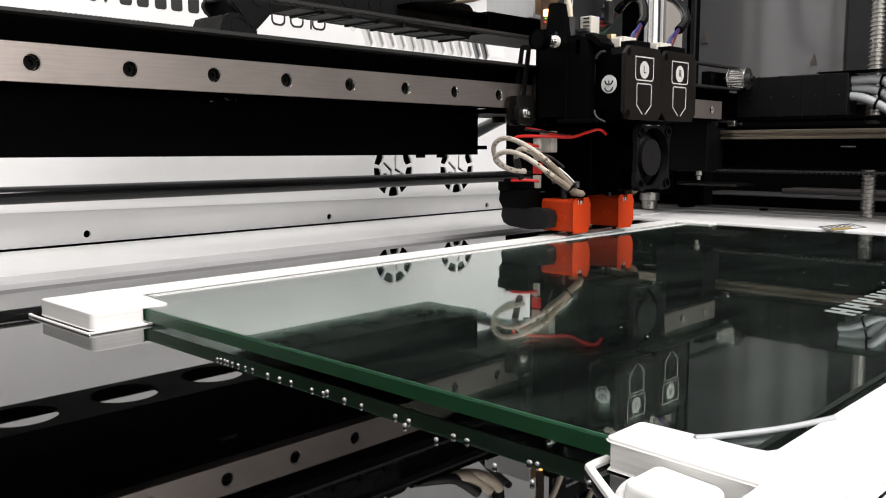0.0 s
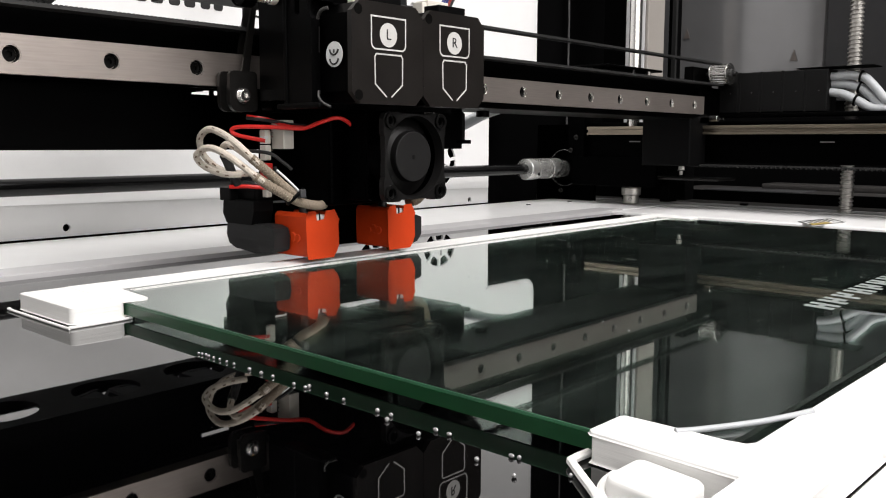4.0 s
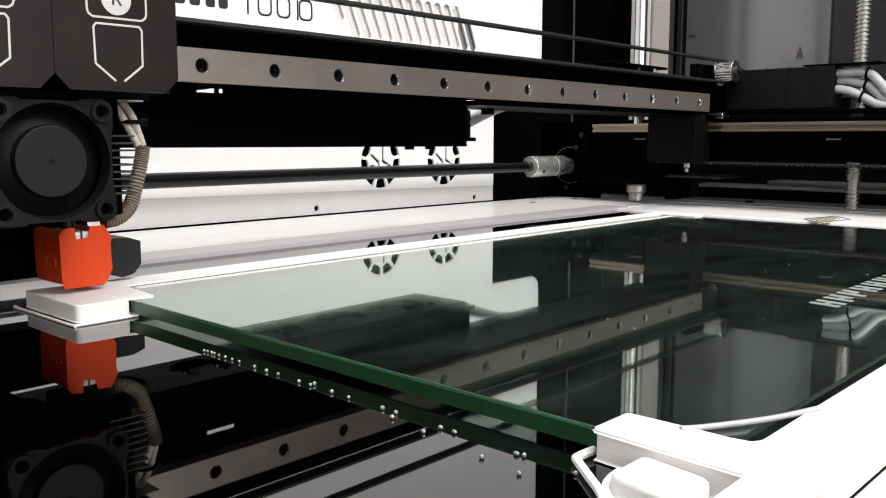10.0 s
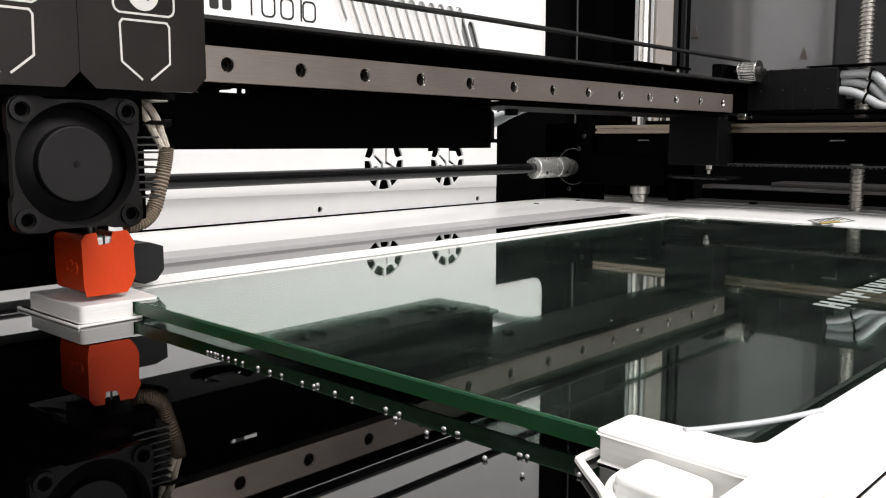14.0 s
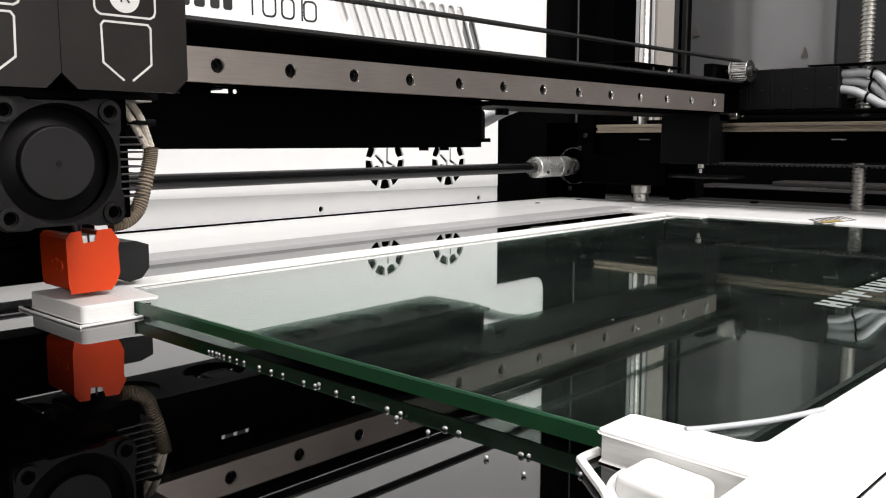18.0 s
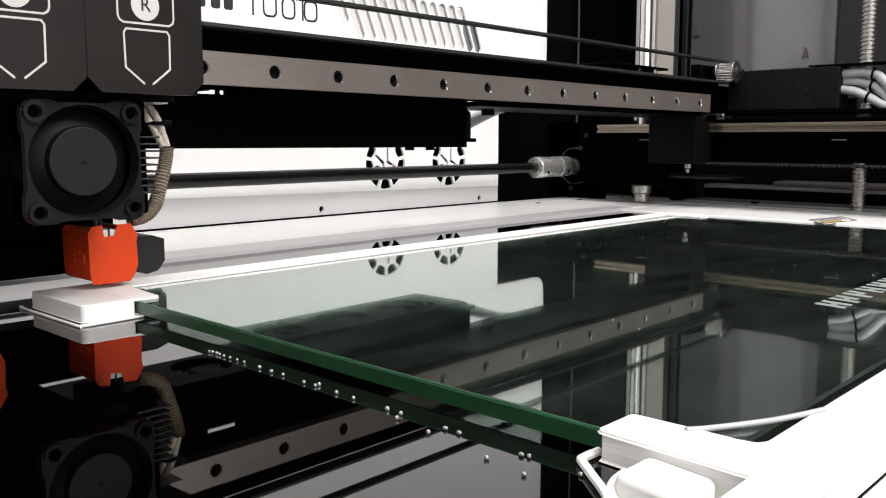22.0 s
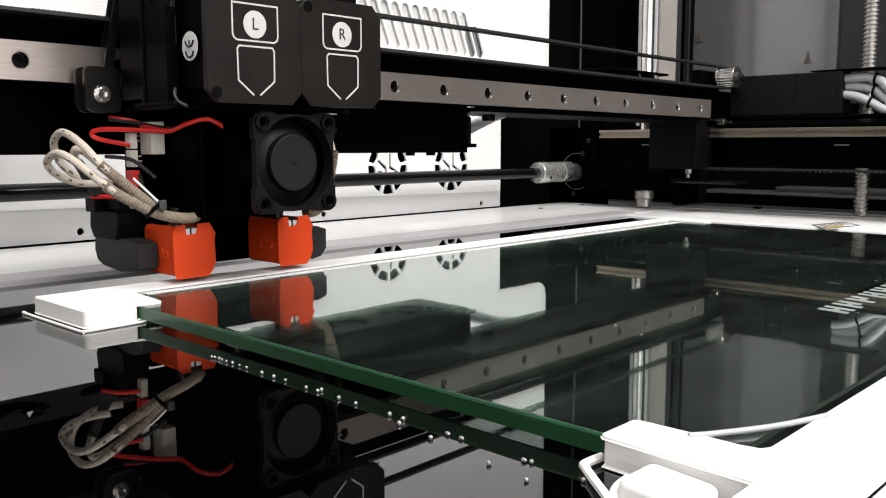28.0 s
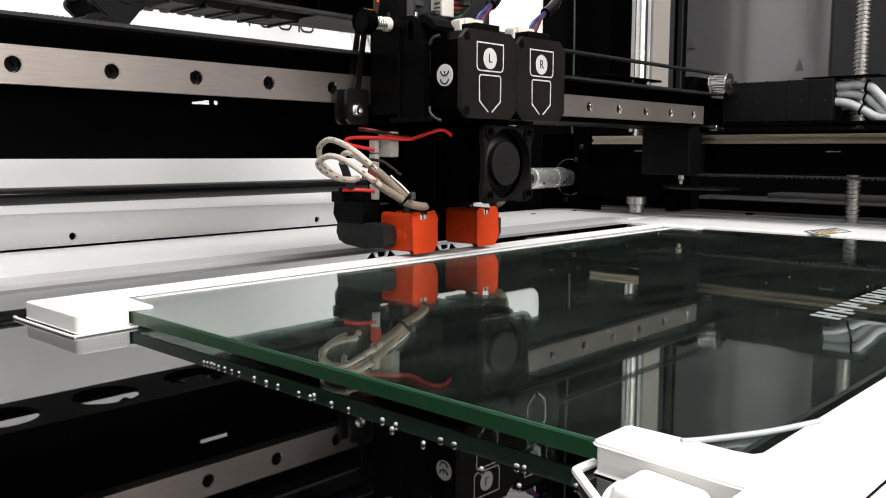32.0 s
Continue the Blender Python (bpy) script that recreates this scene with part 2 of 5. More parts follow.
def part(name, bm, mat, parent=None, label="", smooth=True):
    """Links a bmesh as one mesh object under a thing or a part."""
    bmesh.ops.remove_doubles(bm, verts=bm.verts, dist=1e-6)
    bmesh.ops.recalc_face_normals(bm, faces=bm.faces)
    me = bpy.data.meshes.new(name)
    if smooth:
        for f in bm.faces:
            f.smooth = True
        for e in bm.edges:
            if len(e.link_faces) == 2:
                a, c = (f.calc_area() for f in e.link_faces)
                angle = e.calc_face_angle(0)
                if angle > 0.6 or (angle > 0.2 and max(a, c) > 6 * min(a, c)):
                    e.smooth = False
    bm.to_mesh(me)
    bm.free()
    me.materials.append(mat)
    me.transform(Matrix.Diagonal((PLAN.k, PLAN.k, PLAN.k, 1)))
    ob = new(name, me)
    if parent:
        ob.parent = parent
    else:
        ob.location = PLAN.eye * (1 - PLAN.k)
    if label:
        tagged(ob, label)
    return ob


def thing(name, label, category, group="", at=(0, 0, 0)):
    ob = new(name)
    ob.empty_display_size = 0.02
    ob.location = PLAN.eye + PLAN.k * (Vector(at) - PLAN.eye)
    return tagged(ob, label, category, group)


def bx(x0, x1, y0, y1, z0, z1, bev=0.0, bm=None, seg=2):
    """A box, with rounded edges where bev is given."""
    b = bmesh.new()
    m = Matrix.Translation(((x0 + x1) / 2, (y0 + y1) / 2, (z0 + z1) / 2)) @ Matrix.Diagonal((x1 - x0, y1 - y0, z1 - z0, 1))
    bmesh.ops.create_cube(b, size=1, matrix=m)
    if bev:
        bmesh.ops.bevel(b, geom=b.edges[:], offset=bev, segments=seg, affect="EDGES", profile=0.5)
    return merge(bm, b)


def merge(bm, b):
    if bm is None:
        return b
    me = bpy.data.meshes.new("tmp")
    b.to_mesh(me)
    b.free()
    bm.from_mesh(me)
    bpy.data.meshes.remove(me)
    return bm


def cy(p0, p1, r0, r1=None, n=24, bm=None, bev=0.0):
    """A cylinder or cone from p0 to p1."""
    r1 = r0 if r1 is None else r1
    p0, p1 = Vector(p0), Vector(p1)
    b = bmesh.new()
    turn = (p1 - p0).to_track_quat("Z", "Y").to_matrix().to_4x4()
    bmesh.ops.create_cone(b, cap_ends=True, segments=n, radius1=r0, radius2=r1, depth=(p1 - p0).length,
                          matrix=Matrix.Translation((p0 + p1) / 2) @ turn)
    if bev:
        caps = [e for e in b.edges if any(len(f.verts) > 4 for f in e.link_faces)]
        bmesh.ops.bevel(b, geom=caps, offset=bev, segments=2, affect="EDGES", profile=0.5)
    return merge(bm, b)


def smooth_line(pts, steps=6):
    """A Catmull-Rom line through the points."""
    pts = [Vector(p) for p in pts]
    out = []
    for i in range(len(pts) - 1):
        a, b, c, d = pts[max(i - 1, 0)], pts[i], pts[i + 1], pts[min(i + 2, len(pts) - 1)]
        for k in range(steps):
            t = k / steps
            out.append(0.5 * ((2 * b) + (c - a) * t + (2 * a - 5 * b + 4 * c - d) * t * t + (3 * b - a - 3 * c + d) * t ** 3))
    return out + [pts[-1]]


def tube(pts, r, n=10, bm=None, steps=6, wave=0.0, every=2):
    """A round cable along a smooth line; wave swells every few rings, as a braid does."""
    line = smooth_line(pts, steps)
    b = bmesh.new()
    rings, up = [], Vector((0.13, 0.21, 0.97))
    for i, p in enumerate(line):
        d = (line[min(i + 1, len(line) - 1)] - line[max(i - 1, 0)]).normalized()
        u = (up - d * up.dot(d)).normalized()
        v = d.cross(u)
        up = u
        rr = r * (1 + (wave if i % every == 0 else -wave * 0.5))
        rings.append([b.verts.new(p + rr * (math.cos(2 * math.pi * k / n) * u + math.sin(2 * math.pi * k / n) * v)) for k in range(n)])
    for a, c in zip(rings, rings[1:]):
        for k in range(n):
            b.faces.new((a[k], a[(k + 1) % n], c[(k + 1) % n], c[k]))
    b.faces.new(rings[0][::-1])
    b.faces.new(rings[-1])
    return merge(bm, b)


AXES = {"xz": (0, 2, 1), "xy": (0, 1, 2), "yz": (1, 2, 0)}


def plate(outer, holes, plane, d0, d1, bm=None):
    """A flat plate of any outline with holes through it, from d0 to d1 along its normal."""
    from mathutils.geometry import tessellate_polygon
    i, j, k = AXES[plane]
    b = bmesh.new()
    loops = [outer, *holes]
    tris = tessellate_polygon([[Vector((u, v, 0)) for u, v in lp] for lp in loops])
    flat = [p for lp in loops for p in lp]
    sets = []
    for d in (d0, d1):
        vs = []
        for u, v in flat:
            c = [0, 0, 0]
            c[i], c[j], c[k] = u, v, d
            vs.append(b.verts.new(c))
        sets.append(vs)
        for t in tris:
            if len(set(t)) == 3:
                try:
                    b.faces.new([vs[q] for q in t])
                except ValueError:
                    pass
    at = 0
    for lp in loops:
        n = len(lp)
        for q in range(n):
            a, c = at + q, at + (q + 1) % n
            b.faces.new((sets[0][a], sets[0][c], sets[1][c], sets[1][a]))
        at += n
    return merge(bm, b)


def ring(cx, cz, r, n=24, a0=0.0):
    return [(cx + r * math.cos(a0 + 2 * math.pi * k / n), cz + r * math.sin(a0 + 2 * math.pi * k / n)) for k in range(n)]


def rounded(x0, x1, z0, z1, r, n=5):
    """A rectangle's outline with round corners; r: one radius, or four from the lower left on, counter-clockwise."""
    rs = [r] * 4 if not isinstance(r, (tuple, list)) else r
    out = []
    for (cx, cz, sx, sz, a), q in zip(((x0, z0, 1, 1, 180), (x1, z0, -1, 1, 270), (x1, z1, -1, -1, 0), (x0, z1, 1, -1, 90)), rs):
        if q <= 0:
            out.append((cx, cz))
            continue
        for k in range(n + 1):
            w = radians(a + 90 * k / n)
            out.append((cx + sx * q + q * math.cos(w), cz + sz * q + q * math.sin(w)))
    return out


def chamfered(x0, x1, z0, z1, c):
    return [(x0 + c, z0), (x1 - c, z0), (x1, z0 + c), (x1, z1 - c), (x1 - c, z1), (x0 + c, z1), (x0, z1 - c), (x0, z0 + c)]


def stroke(pts, w, plane, d0, d1, bm=None, closed=False):
    """Flat printed line of width w along the points, mitred at its corners."""
    b = None
    pts = [Vector(p) for p in pts]
    n = len(pts)
    sides = []
    for i, p in enumerate(pts):
        u = (p - pts[i - 1]).normalized() if closed or i else (pts[1] - p).normalized()
        v = (pts[(i + 1) % n] - p).normalized() if closed or i < n - 1 else u
        m = Vector((-u.y - v.y, u.x + v.x)).normalized()
        m *= w / 2 / max(0.4, m.dot(Vector((-u.y, u.x))))
        sides.append((tuple(p + m), tuple(p - m)))
    for i in range(n if closed else n - 1):
        (a0, a1), (c0, c1) = sides[i], sides[(i + 1) % n]
        b = plate([a0, a1, c1, c0], [], plane, d0, d1, b)
    return merge(bm, b)


def letter(text, size, mat, parent, name, m):
    """A printed capital in the built-in font, as a mesh."""
    cu = bpy.data.curves.new(name, "FONT")
    cu.body, cu.size, cu.align_x, cu.align_y, cu.extrude = text, size, "CENTER", "CENTER", 0.00008
    tmp = new(name + "_tmp", cu)
    me = bpy.data.meshes.new_from_object(tmp.evaluated_get(bpy.context.evaluated_depsgraph_get()))
    bpy.data.objects.remove(tmp)
    me.transform(m)
    me.materials.clear()
    me.materials.append(mat)
    ob = new(name, me)
    ob.parent = parent
    return ob


def socket_screw(p, axis, r, h, parent, mat=None, name="screw"):
    """A cap screw with a hexagon socket; axis points out of the surface."""
    p, axis = Vector(p), Vector(axis).normalized()
    side = Vector((0, 0, 1)) if abs(axis.z) < 0.9 else Vector((1, 0, 0))
    v = axis.cross(side).normalized()
    b = bmesh.new()
    n = 18

    def loop(rad, d, six=False):
        out = []
        for k in range(n):
            a = 2 * math.pi * k / n
            q = rad
            if six:
                q = rad * math.cos(math.pi / 6) / math.cos((a % (math.pi / 3)) - math.pi / 6)
            out.append(b.verts.new(p + axis * d + q * (math.cos(a) * side + math.sin(a) * v)))
        return out
    lps = [loop(r, 0), loop(r, h * 0.85), loop(r * 0.88, h), loop(r * 0.52, h, True), loop(r * 0.50, h * 0.35, True)]
    for a, c in zip(lps, lps[1:]):
        for k in range(n):
            b.faces.new((a[k], a[(k + 1) % n], c[(k + 1) % n], c[k]))
    b.faces.new(lps[-1])
    b.faces.new(lps[0][::-1])
    return part(name, b, mat or DARK_STEEL, parent, smooth=False)

# ---- the setting ----
RAIL_Y = 0.334      # front face of the gantry's rail when the gantry is at rest
WALL_Y = 0.513      # front face of the white rear panel


def fan_cutouts(cx, cz, r):
    """The holes of one fan opening: a ring of cells round a web, and two thin slits in its middle."""
    holes = []
    n = 9
    for k in range(n):
        a0, a1 = 2 * math.pi * (k + 0.10) / n - math.pi / 2 - math.pi / n, 2 * math.pi * (k + 0.90) / n - math.pi / 2 - math.pi / n
        rin = r * 0.70
        pts = [(cx + r * math.cos(a0 + (a1 - a0) * q / 4), cz + r * math.sin(a0 + (a1 - a0) * q / 4)) for q in range(5)]
        mid = (a0 + a1) / 2
        pts += [(cx + rin * math.cos(a1), cz + rin * math.sin(a1)), (cx + rin * 0.90 * math.cos(mid), cz + rin * 0.90 * math.sin(mid)),
                (cx + rin * math.cos(a0), cz + rin * math.sin(a0))]
        holes.append(pts)
    for a in (214, 270, 326):
        q = [radians(a + d) for d in (-21, 0, 21)]
        holes.append([(cx + p * r * math.cos(w), cz + p * r * math.sin(w)) for p, w in ((0.56, q[0]), (0.60, q[1]), (0.56, q[2]), (0.34, q[2] - 0.10), (0.34, q[0] + 0.10))])
    for sx in (-1, 1):
        w = r * 0.045
        c = [(cx + sx * r * 0.10, cz + r * 0.52), (cx + sx * r * 0.10, cz + r * 0.02), (cx + sx * r * 0.10 + r * 0.30, cz - r * 0.10)]
        if sx < 0:
            c = [(cx - r * 0.50, cz + r * 0.26), (cx - r * 0.12, cz - r * 0.02), (cx - r * 0.10, cz - r * 0.20)]
        (ax, az), (bx_, bz), (dx, dz) = c
        holes.append([(ax - w, az), (bx_ - w, bz - w), (dx - w, dz - w), (dx + w, dz), (bx_ + w, bz + w), (ax + w, az + w)])
    return holes


def rear_wall():
    outline = [(-0.60, 0.0340), (0.6205, 0.0160), (0.6205, 0.087)]
    outline += [(0.6805 + 0.012 * math.sin(radians(a)), 0.099 - 0.012 * math.cos(radians(a))) for a in (0, 30, 60, 90)]
    outline += [(0.6925, 0.62), (-0.60, 0.62)]
    holes = fan_cutouts(0.4790, 0.0405, 0.0212) + fan_cutouts(0.5540, 0.0400, 0.0208)
    for i in range(-2, 12):
        x, zt, zb = 0.4535 + 0.0115 * i, 0.1675, 0.1390
        lean, w, arc = 0.0125, 0.0044, []
        if i == -2:
            zb, lean = 0.150, 0.008
        if i == 11:
            x, zt, lean = x + 0.004, 0.157, 0.0075
        for k in range(7):
            a = math.pi * k / 6
            arc.append((x + w * math.cos(a), zt + w * math.sin(a)))
        for k in range(7):
            a = math.pi + math.pi * k / 6
            arc.append((x + lean + w * math.cos(a), zb + w * math.sin(a)))
        holes.append(arc)
    holes.append(ring(0.5660, 0.1702, 0.0016, 12))
    wall = tagged(part("wall_rear", plate(outline, holes, "xz", WALL_Y, WALL_Y + 0.0018), WHITE_PAINT, smooth=False),
                  "white powder-coated sheet panel with fan openings and slanted vents", "wall", kind="structure")
    # folded foot strip with its screw holes; the gantry's shade is in its grey
    foot = plate([(-0.60, 0.0022), (0.6205, 0.0022), (0.6205, 0.0160), (-0.60, 0.0340)],
                 [ring(x, 0.0074 - 0.0035 * (x - 0.23), 0.0023, 16) for x in (0.042, 0.2273, 0.4129, 0.5945)], "xz", WALL_Y + 0.0004, WALL_Y + 0.0022)
    part("foot_strip", foot, STRIP_SHADE, wall, "lower strip with round screw holes, greyed for the gantry's shade", smooth=False)
    # Black sheet close behind the wall: the openings' darkness is in its colour.
    part("dark_backing", bx(-0.60, 0.60, WALL_Y + 0.014, WALL_Y + 0.016, 0.0, 0.13), WALL_BLACK, wall, "black sheet that stands for the dark space behind the fans")
    part("filter_sheet", bx(0.42, 0.5745, WALL_Y + 0.0026, WALL_Y + 0.0033, 0.131, 0.19), PORT_WHITE, wall, "pale filter sheet behind the vents")
    # Added grey sheet: the dark inside the last vents is put into its colour.
    part("duct_end", bx(0.575, 0.66, WALL_Y + 0.0035, WALL_Y + 0.0045, 0.131, 0.19), VENT_SHADE, wall, "grey sheet that stands for the dark inside the last vents")
    # maker's mark in plain bars: heavy blocks, then thin uprights
    for x, w, h in ((0.130, 0.020, 0.018), (0.154, 0.018, 0.018), (0.176, 0.026, 0.018), (0.206, 0.018, 0.018), (0.228, 0.012, 0.026),
                    (0.244, 0.006, 0.022), (0.254, 0.019, 0.018), (0.277, 0.019, 0.018), (0.300, 0.019, 0.018), (0.323, 0.017, 0.018)):
        part("mark_bar", plate(rounded(x, x + w * 0.42, 0.1450, 0.1450 + h, 0.002), [], "xz", WALL_Y - 0.0002, WALL_Y - 0.00005), INK_BLACK, wall, smooth=False)
        if w > 0.01:
            part("mark_bar", plate(rounded(x + w * 0.58, x + w, 0.1450, 0.1450 + h, 0.002), [], "xz", WALL_Y - 0.0002, WALL_Y - 0.00005), INK_BLACK, wall, smooth=False)
    for x, w, h in ((0.3560, 0.0006, 0.024), (0.3640, 0.012, 0.015), (0.3800, 0.012, 0.015), (0.3985, 0.0006, 0.026), (0.3995, 0.0125, 0.015)):
        if w < 0.002:
            bar = plate(rounded(x - 0.0007, x + 0.0007, 0.1435, 0.1435 + h, 0.0003), [], "xz", WALL_Y - 0.0002, WALL_Y - 0.00005)
        else:
            bar = plate(rounded(x, x + w, 0.1435, 0.1435 + h, 0.004), [rounded(x + 0.0014, x + w - 0.0014, 0.1449, 0.1421 + h, 0.003)], "xz",
                        WALL_Y - 0.0002, WALL_Y - 0.00005)
        part("mark_bar", bar, INK_BLACK, wall, smooth=False)
    part("pale_band", plate([(0.598, 0.1385), (0.6185, 0.1385), (0.606, 0.172), (0.588, 0.172)], [], "xz", WALL_Y - 0.0002, WALL_Y - 0.00005), DECK_PAINT, wall, smooth=False)
    return wall


def decks():
    """White sheet deck round the bed, with a folded front edge."""
    b = bx(-0.60, 0.76, 0.384, 0.5085, -0.012, 0.0015, 0.0008)
    d = tagged(part("deck_rear", b, DECK_PAINT), "white coated sheet deck behind the bed", "deck", kind="structure")
    # This strip's grey stands for the gantry's shadow on the white deck.
    part("grey_edge_strip", bx(-0.60, 0.640, 0.3822, 0.4050, -0.0040, 0.0022, 0.0003), EDGE_SHADE, d, "grey strip for the gantry's shadow along the deck's edge")
    for x, y in ((0.629, 0.473), (0.690, 0.470)):
        part("screw_head", cy((x, y, 0.0012), (x, y, 0.0021), 0.0022, n=16), DARK_STEEL, d)
    r = tagged(part("deck_side", bx(0.622, 0.757, -0.60, 0.3825, -0.012, 0.0012, 0.001), DECK_PAINT), "white coated sheet deck beside the bed",
               "deck", kind="structure")
    # Rear part of the white side deck, its shade put into the grey.
    part("grey_edge_strip", bx(0.722, 0.757, -0.60, 0.460, 0.0012, 0.0020, 0.0003), STRIP_SHADE, r)
    part("catch", bx(0.748, 0.754, 0.322, 0.328, 0.0021, 0.0040, 0.0006), BLACK_PLASTIC, r)
    lab = thing("warning_label", "white and yellow warning label with unreadable lines stuck on the deck", "label", at=(0, 0, 0.0013))

    def slip(u0, u1, v0, v1):
        """A four-cornered patch of the label, u along it and v across it, from 0 to 1."""
        return [(0.6075 + 0.0415 * u + 0.0235 * v, 0.2140 - 0.0085 * u + 0.0190 * v) for u, v in ((u0, v0), (u1, v0), (u1, v1), (u0, v1))]
    part("backing", plate(slip(0, 1, 0, 1), [], "xy", 0, 0.0003), DECK_PAINT, lab, smooth=False)
    part("border_line", plate(slip(0.01, 0.99, 0.01, 0.99), [slip(0.04, 0.96, 0.06, 0.94)[::-1]], "xy", 0.0004, 0.0006), INK_BLACK, lab, smooth=False)
    part("yellow_band", plate(slip(0.06, 0.62, 0.08, 0.36), [], "xy", 0.0004, 0.0006), YELLOW, lab, smooth=False)
    for i in range(6):
        part("text_bar", plate(slip(0.16 + 0.13 * i, 0.20 + 0.13 * i, 0.42, 0.92), [], "xy", 0.0004, 0.0006), INK_BLACK, lab, smooth=False)
    return d


def room():
    """Plain walls, floor and ceiling added out of view to close the place and bounce light, and the enclosure's dark
    sides.
    """
    tagged(part("floor", bx(-3.0, 3.0, -3.5, 2.5, -0.95, -0.90), ROOM_PAINT), "unseen plain room floor", "floor", kind="structure")
    tagged(part("ceiling", bx(-3.0, 3.0, -3.5, 2.5, 2.10, 2.15), ROOM_PAINT), "unseen plain room ceiling", "ceiling", kind="structure")
    for i, box in enumerate(((-3.05, -3.0, -3.5, 2.5), (3.0, 3.05, -3.5, 2.5), (-3.0, 3.0, -3.55, -3.5), (-3.0, 3.0, 2.5, 2.55))):
        tagged(part("wall_%d" % (i + 1), bx(*box, -0.90, 2.10), ROOM_PAINT), "unseen plain room wall that bounces light", "wall", kind="structure")
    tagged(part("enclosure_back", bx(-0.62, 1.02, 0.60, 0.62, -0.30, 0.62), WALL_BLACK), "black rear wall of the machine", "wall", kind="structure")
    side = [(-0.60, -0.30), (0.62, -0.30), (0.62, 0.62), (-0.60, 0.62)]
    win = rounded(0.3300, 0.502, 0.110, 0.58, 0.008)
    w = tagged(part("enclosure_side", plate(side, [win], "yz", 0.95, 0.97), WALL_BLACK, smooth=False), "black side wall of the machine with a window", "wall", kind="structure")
    part("window_panel", bx(0.962, 0.966, -0.32, 0.525, 0.09, 0.60), WINDOW_GREY, w, "smoky grey window panel")
    for y, z in ((0.494, 0.183), (0.368, 0.150)):
        part("warning_mark", plate([(y - 0.004, z - 0.005), (y + 0.004, z - 0.005), (y, z + 0.007)], [], "yz", 0.9606, 0.9612), WARN_FAINT, w, smooth=False)
    part("side_cover", bx(0.944, 0.949, -0.30, 0.3290, 0.100, 0.600, 0.0008), COVER_DARK, w, "dark grey cover sheet beside the window")
    part("pane_gasket", plate(rounded(0.3295, 0.506, 0.108, 0.582, 0.010), [rounded(0.3325, 0.501, 0.113, 0.577, 0.008)], "yz", 0.947, 0.951), BLACK_RUBBER, w)
    tagged(part("enclosure_base", bx(-0.62, 0.96, -0.62, 0.60, -0.32, -0.30), WALL_BLACK), "black base tray under the machine", "floor", kind="structure")


def side_bay():
    """Dark trays and ledges between the deck and the machine's side."""
    t = thing("side_tray", "dark grey folded sheet tray beside the white deck", "tray")
    part("tray_floor", bx(0.758, 0.948, -0.55, 0.560, -0.004, 0.002, 0.001), TRAY_GREY, t)
    part("tray_step", bx(0.800, 0.948, -0.55, 0.440, 0.002, 0.0105, 0.001), TRAY_GREY, t)
    part("tray_step", bx(0.872, 0.948, -0.55, 0.360, 0.0105, 0.0160, 0.001), TRAY_GREY, t)
    part("tray_flap", bx(0.815, 0.858, 0.300, 0.395, 0.0105, 0.0118, 0.0004), DARK_GREY, t)
    # Added block: hides the column's foot and the bright tray floor from view.
    part("rear_block", bx(0.776, 0.794, 0.395, 0.5585, 0.0022, 0.0660, 0.0008), WALL_BLACK, t, "added black block that hides the column's foot")
    part("lip", bx(0.795, 0.800, -0.55, 0.440, 0.002, 0.0118, 0.0005), BLACK_SATIN, t)
    c = thing("frame_column", "silver slotted aluminium frame column with a pale cover strip", "column", at=(0, 0, 0.0015))
    b = None
    for y0, y1 in ((0.4660, 0.4712), (0.4735, 0.4797), (0.4822, 0.4880)):
        b = bx(0.8138, 0.8300, y0, y1, 0, 0.60, 0.0008, b)
    b = bx(0.8170, 0.8300, 0.4665, 0.4875, 0, 0.60, 0, b)
    part("profile", b, SILVER, c)
    part("cover_strip", bx(0.8146, 0.8480, 0.4620, 0.4656, 0, 0.60, 0.0006), BEIGE, c, "pale cover strip")
    part("dark_strip", bx(0.8484, 0.8600, 0.4630, 0.4660, 0, 0.60, 0.0006), COVER_DARK, c)
    k = thing("corner_post", "black painted corner post of the machine frame", "post", at=(0, 0, 0.0021))
    part("post", bx(0.930, 0.948, 0.296, 0.333, 0.028, 0.60, 0.001), BLACK_SATIN, k)
    w = thing("hanging_wire", "thin grey wire hanging against the black rear wall", "cable", at=(0, 0, 0))
    part("wire", tube([(0.818, 0.5635, 0.56), (0.8175, 0.5635, 0.3), (0.8195, 0.5635, 0.178), (0.818, 0.5635, 0.02)], 0.0012), WIRE_GREY, w)


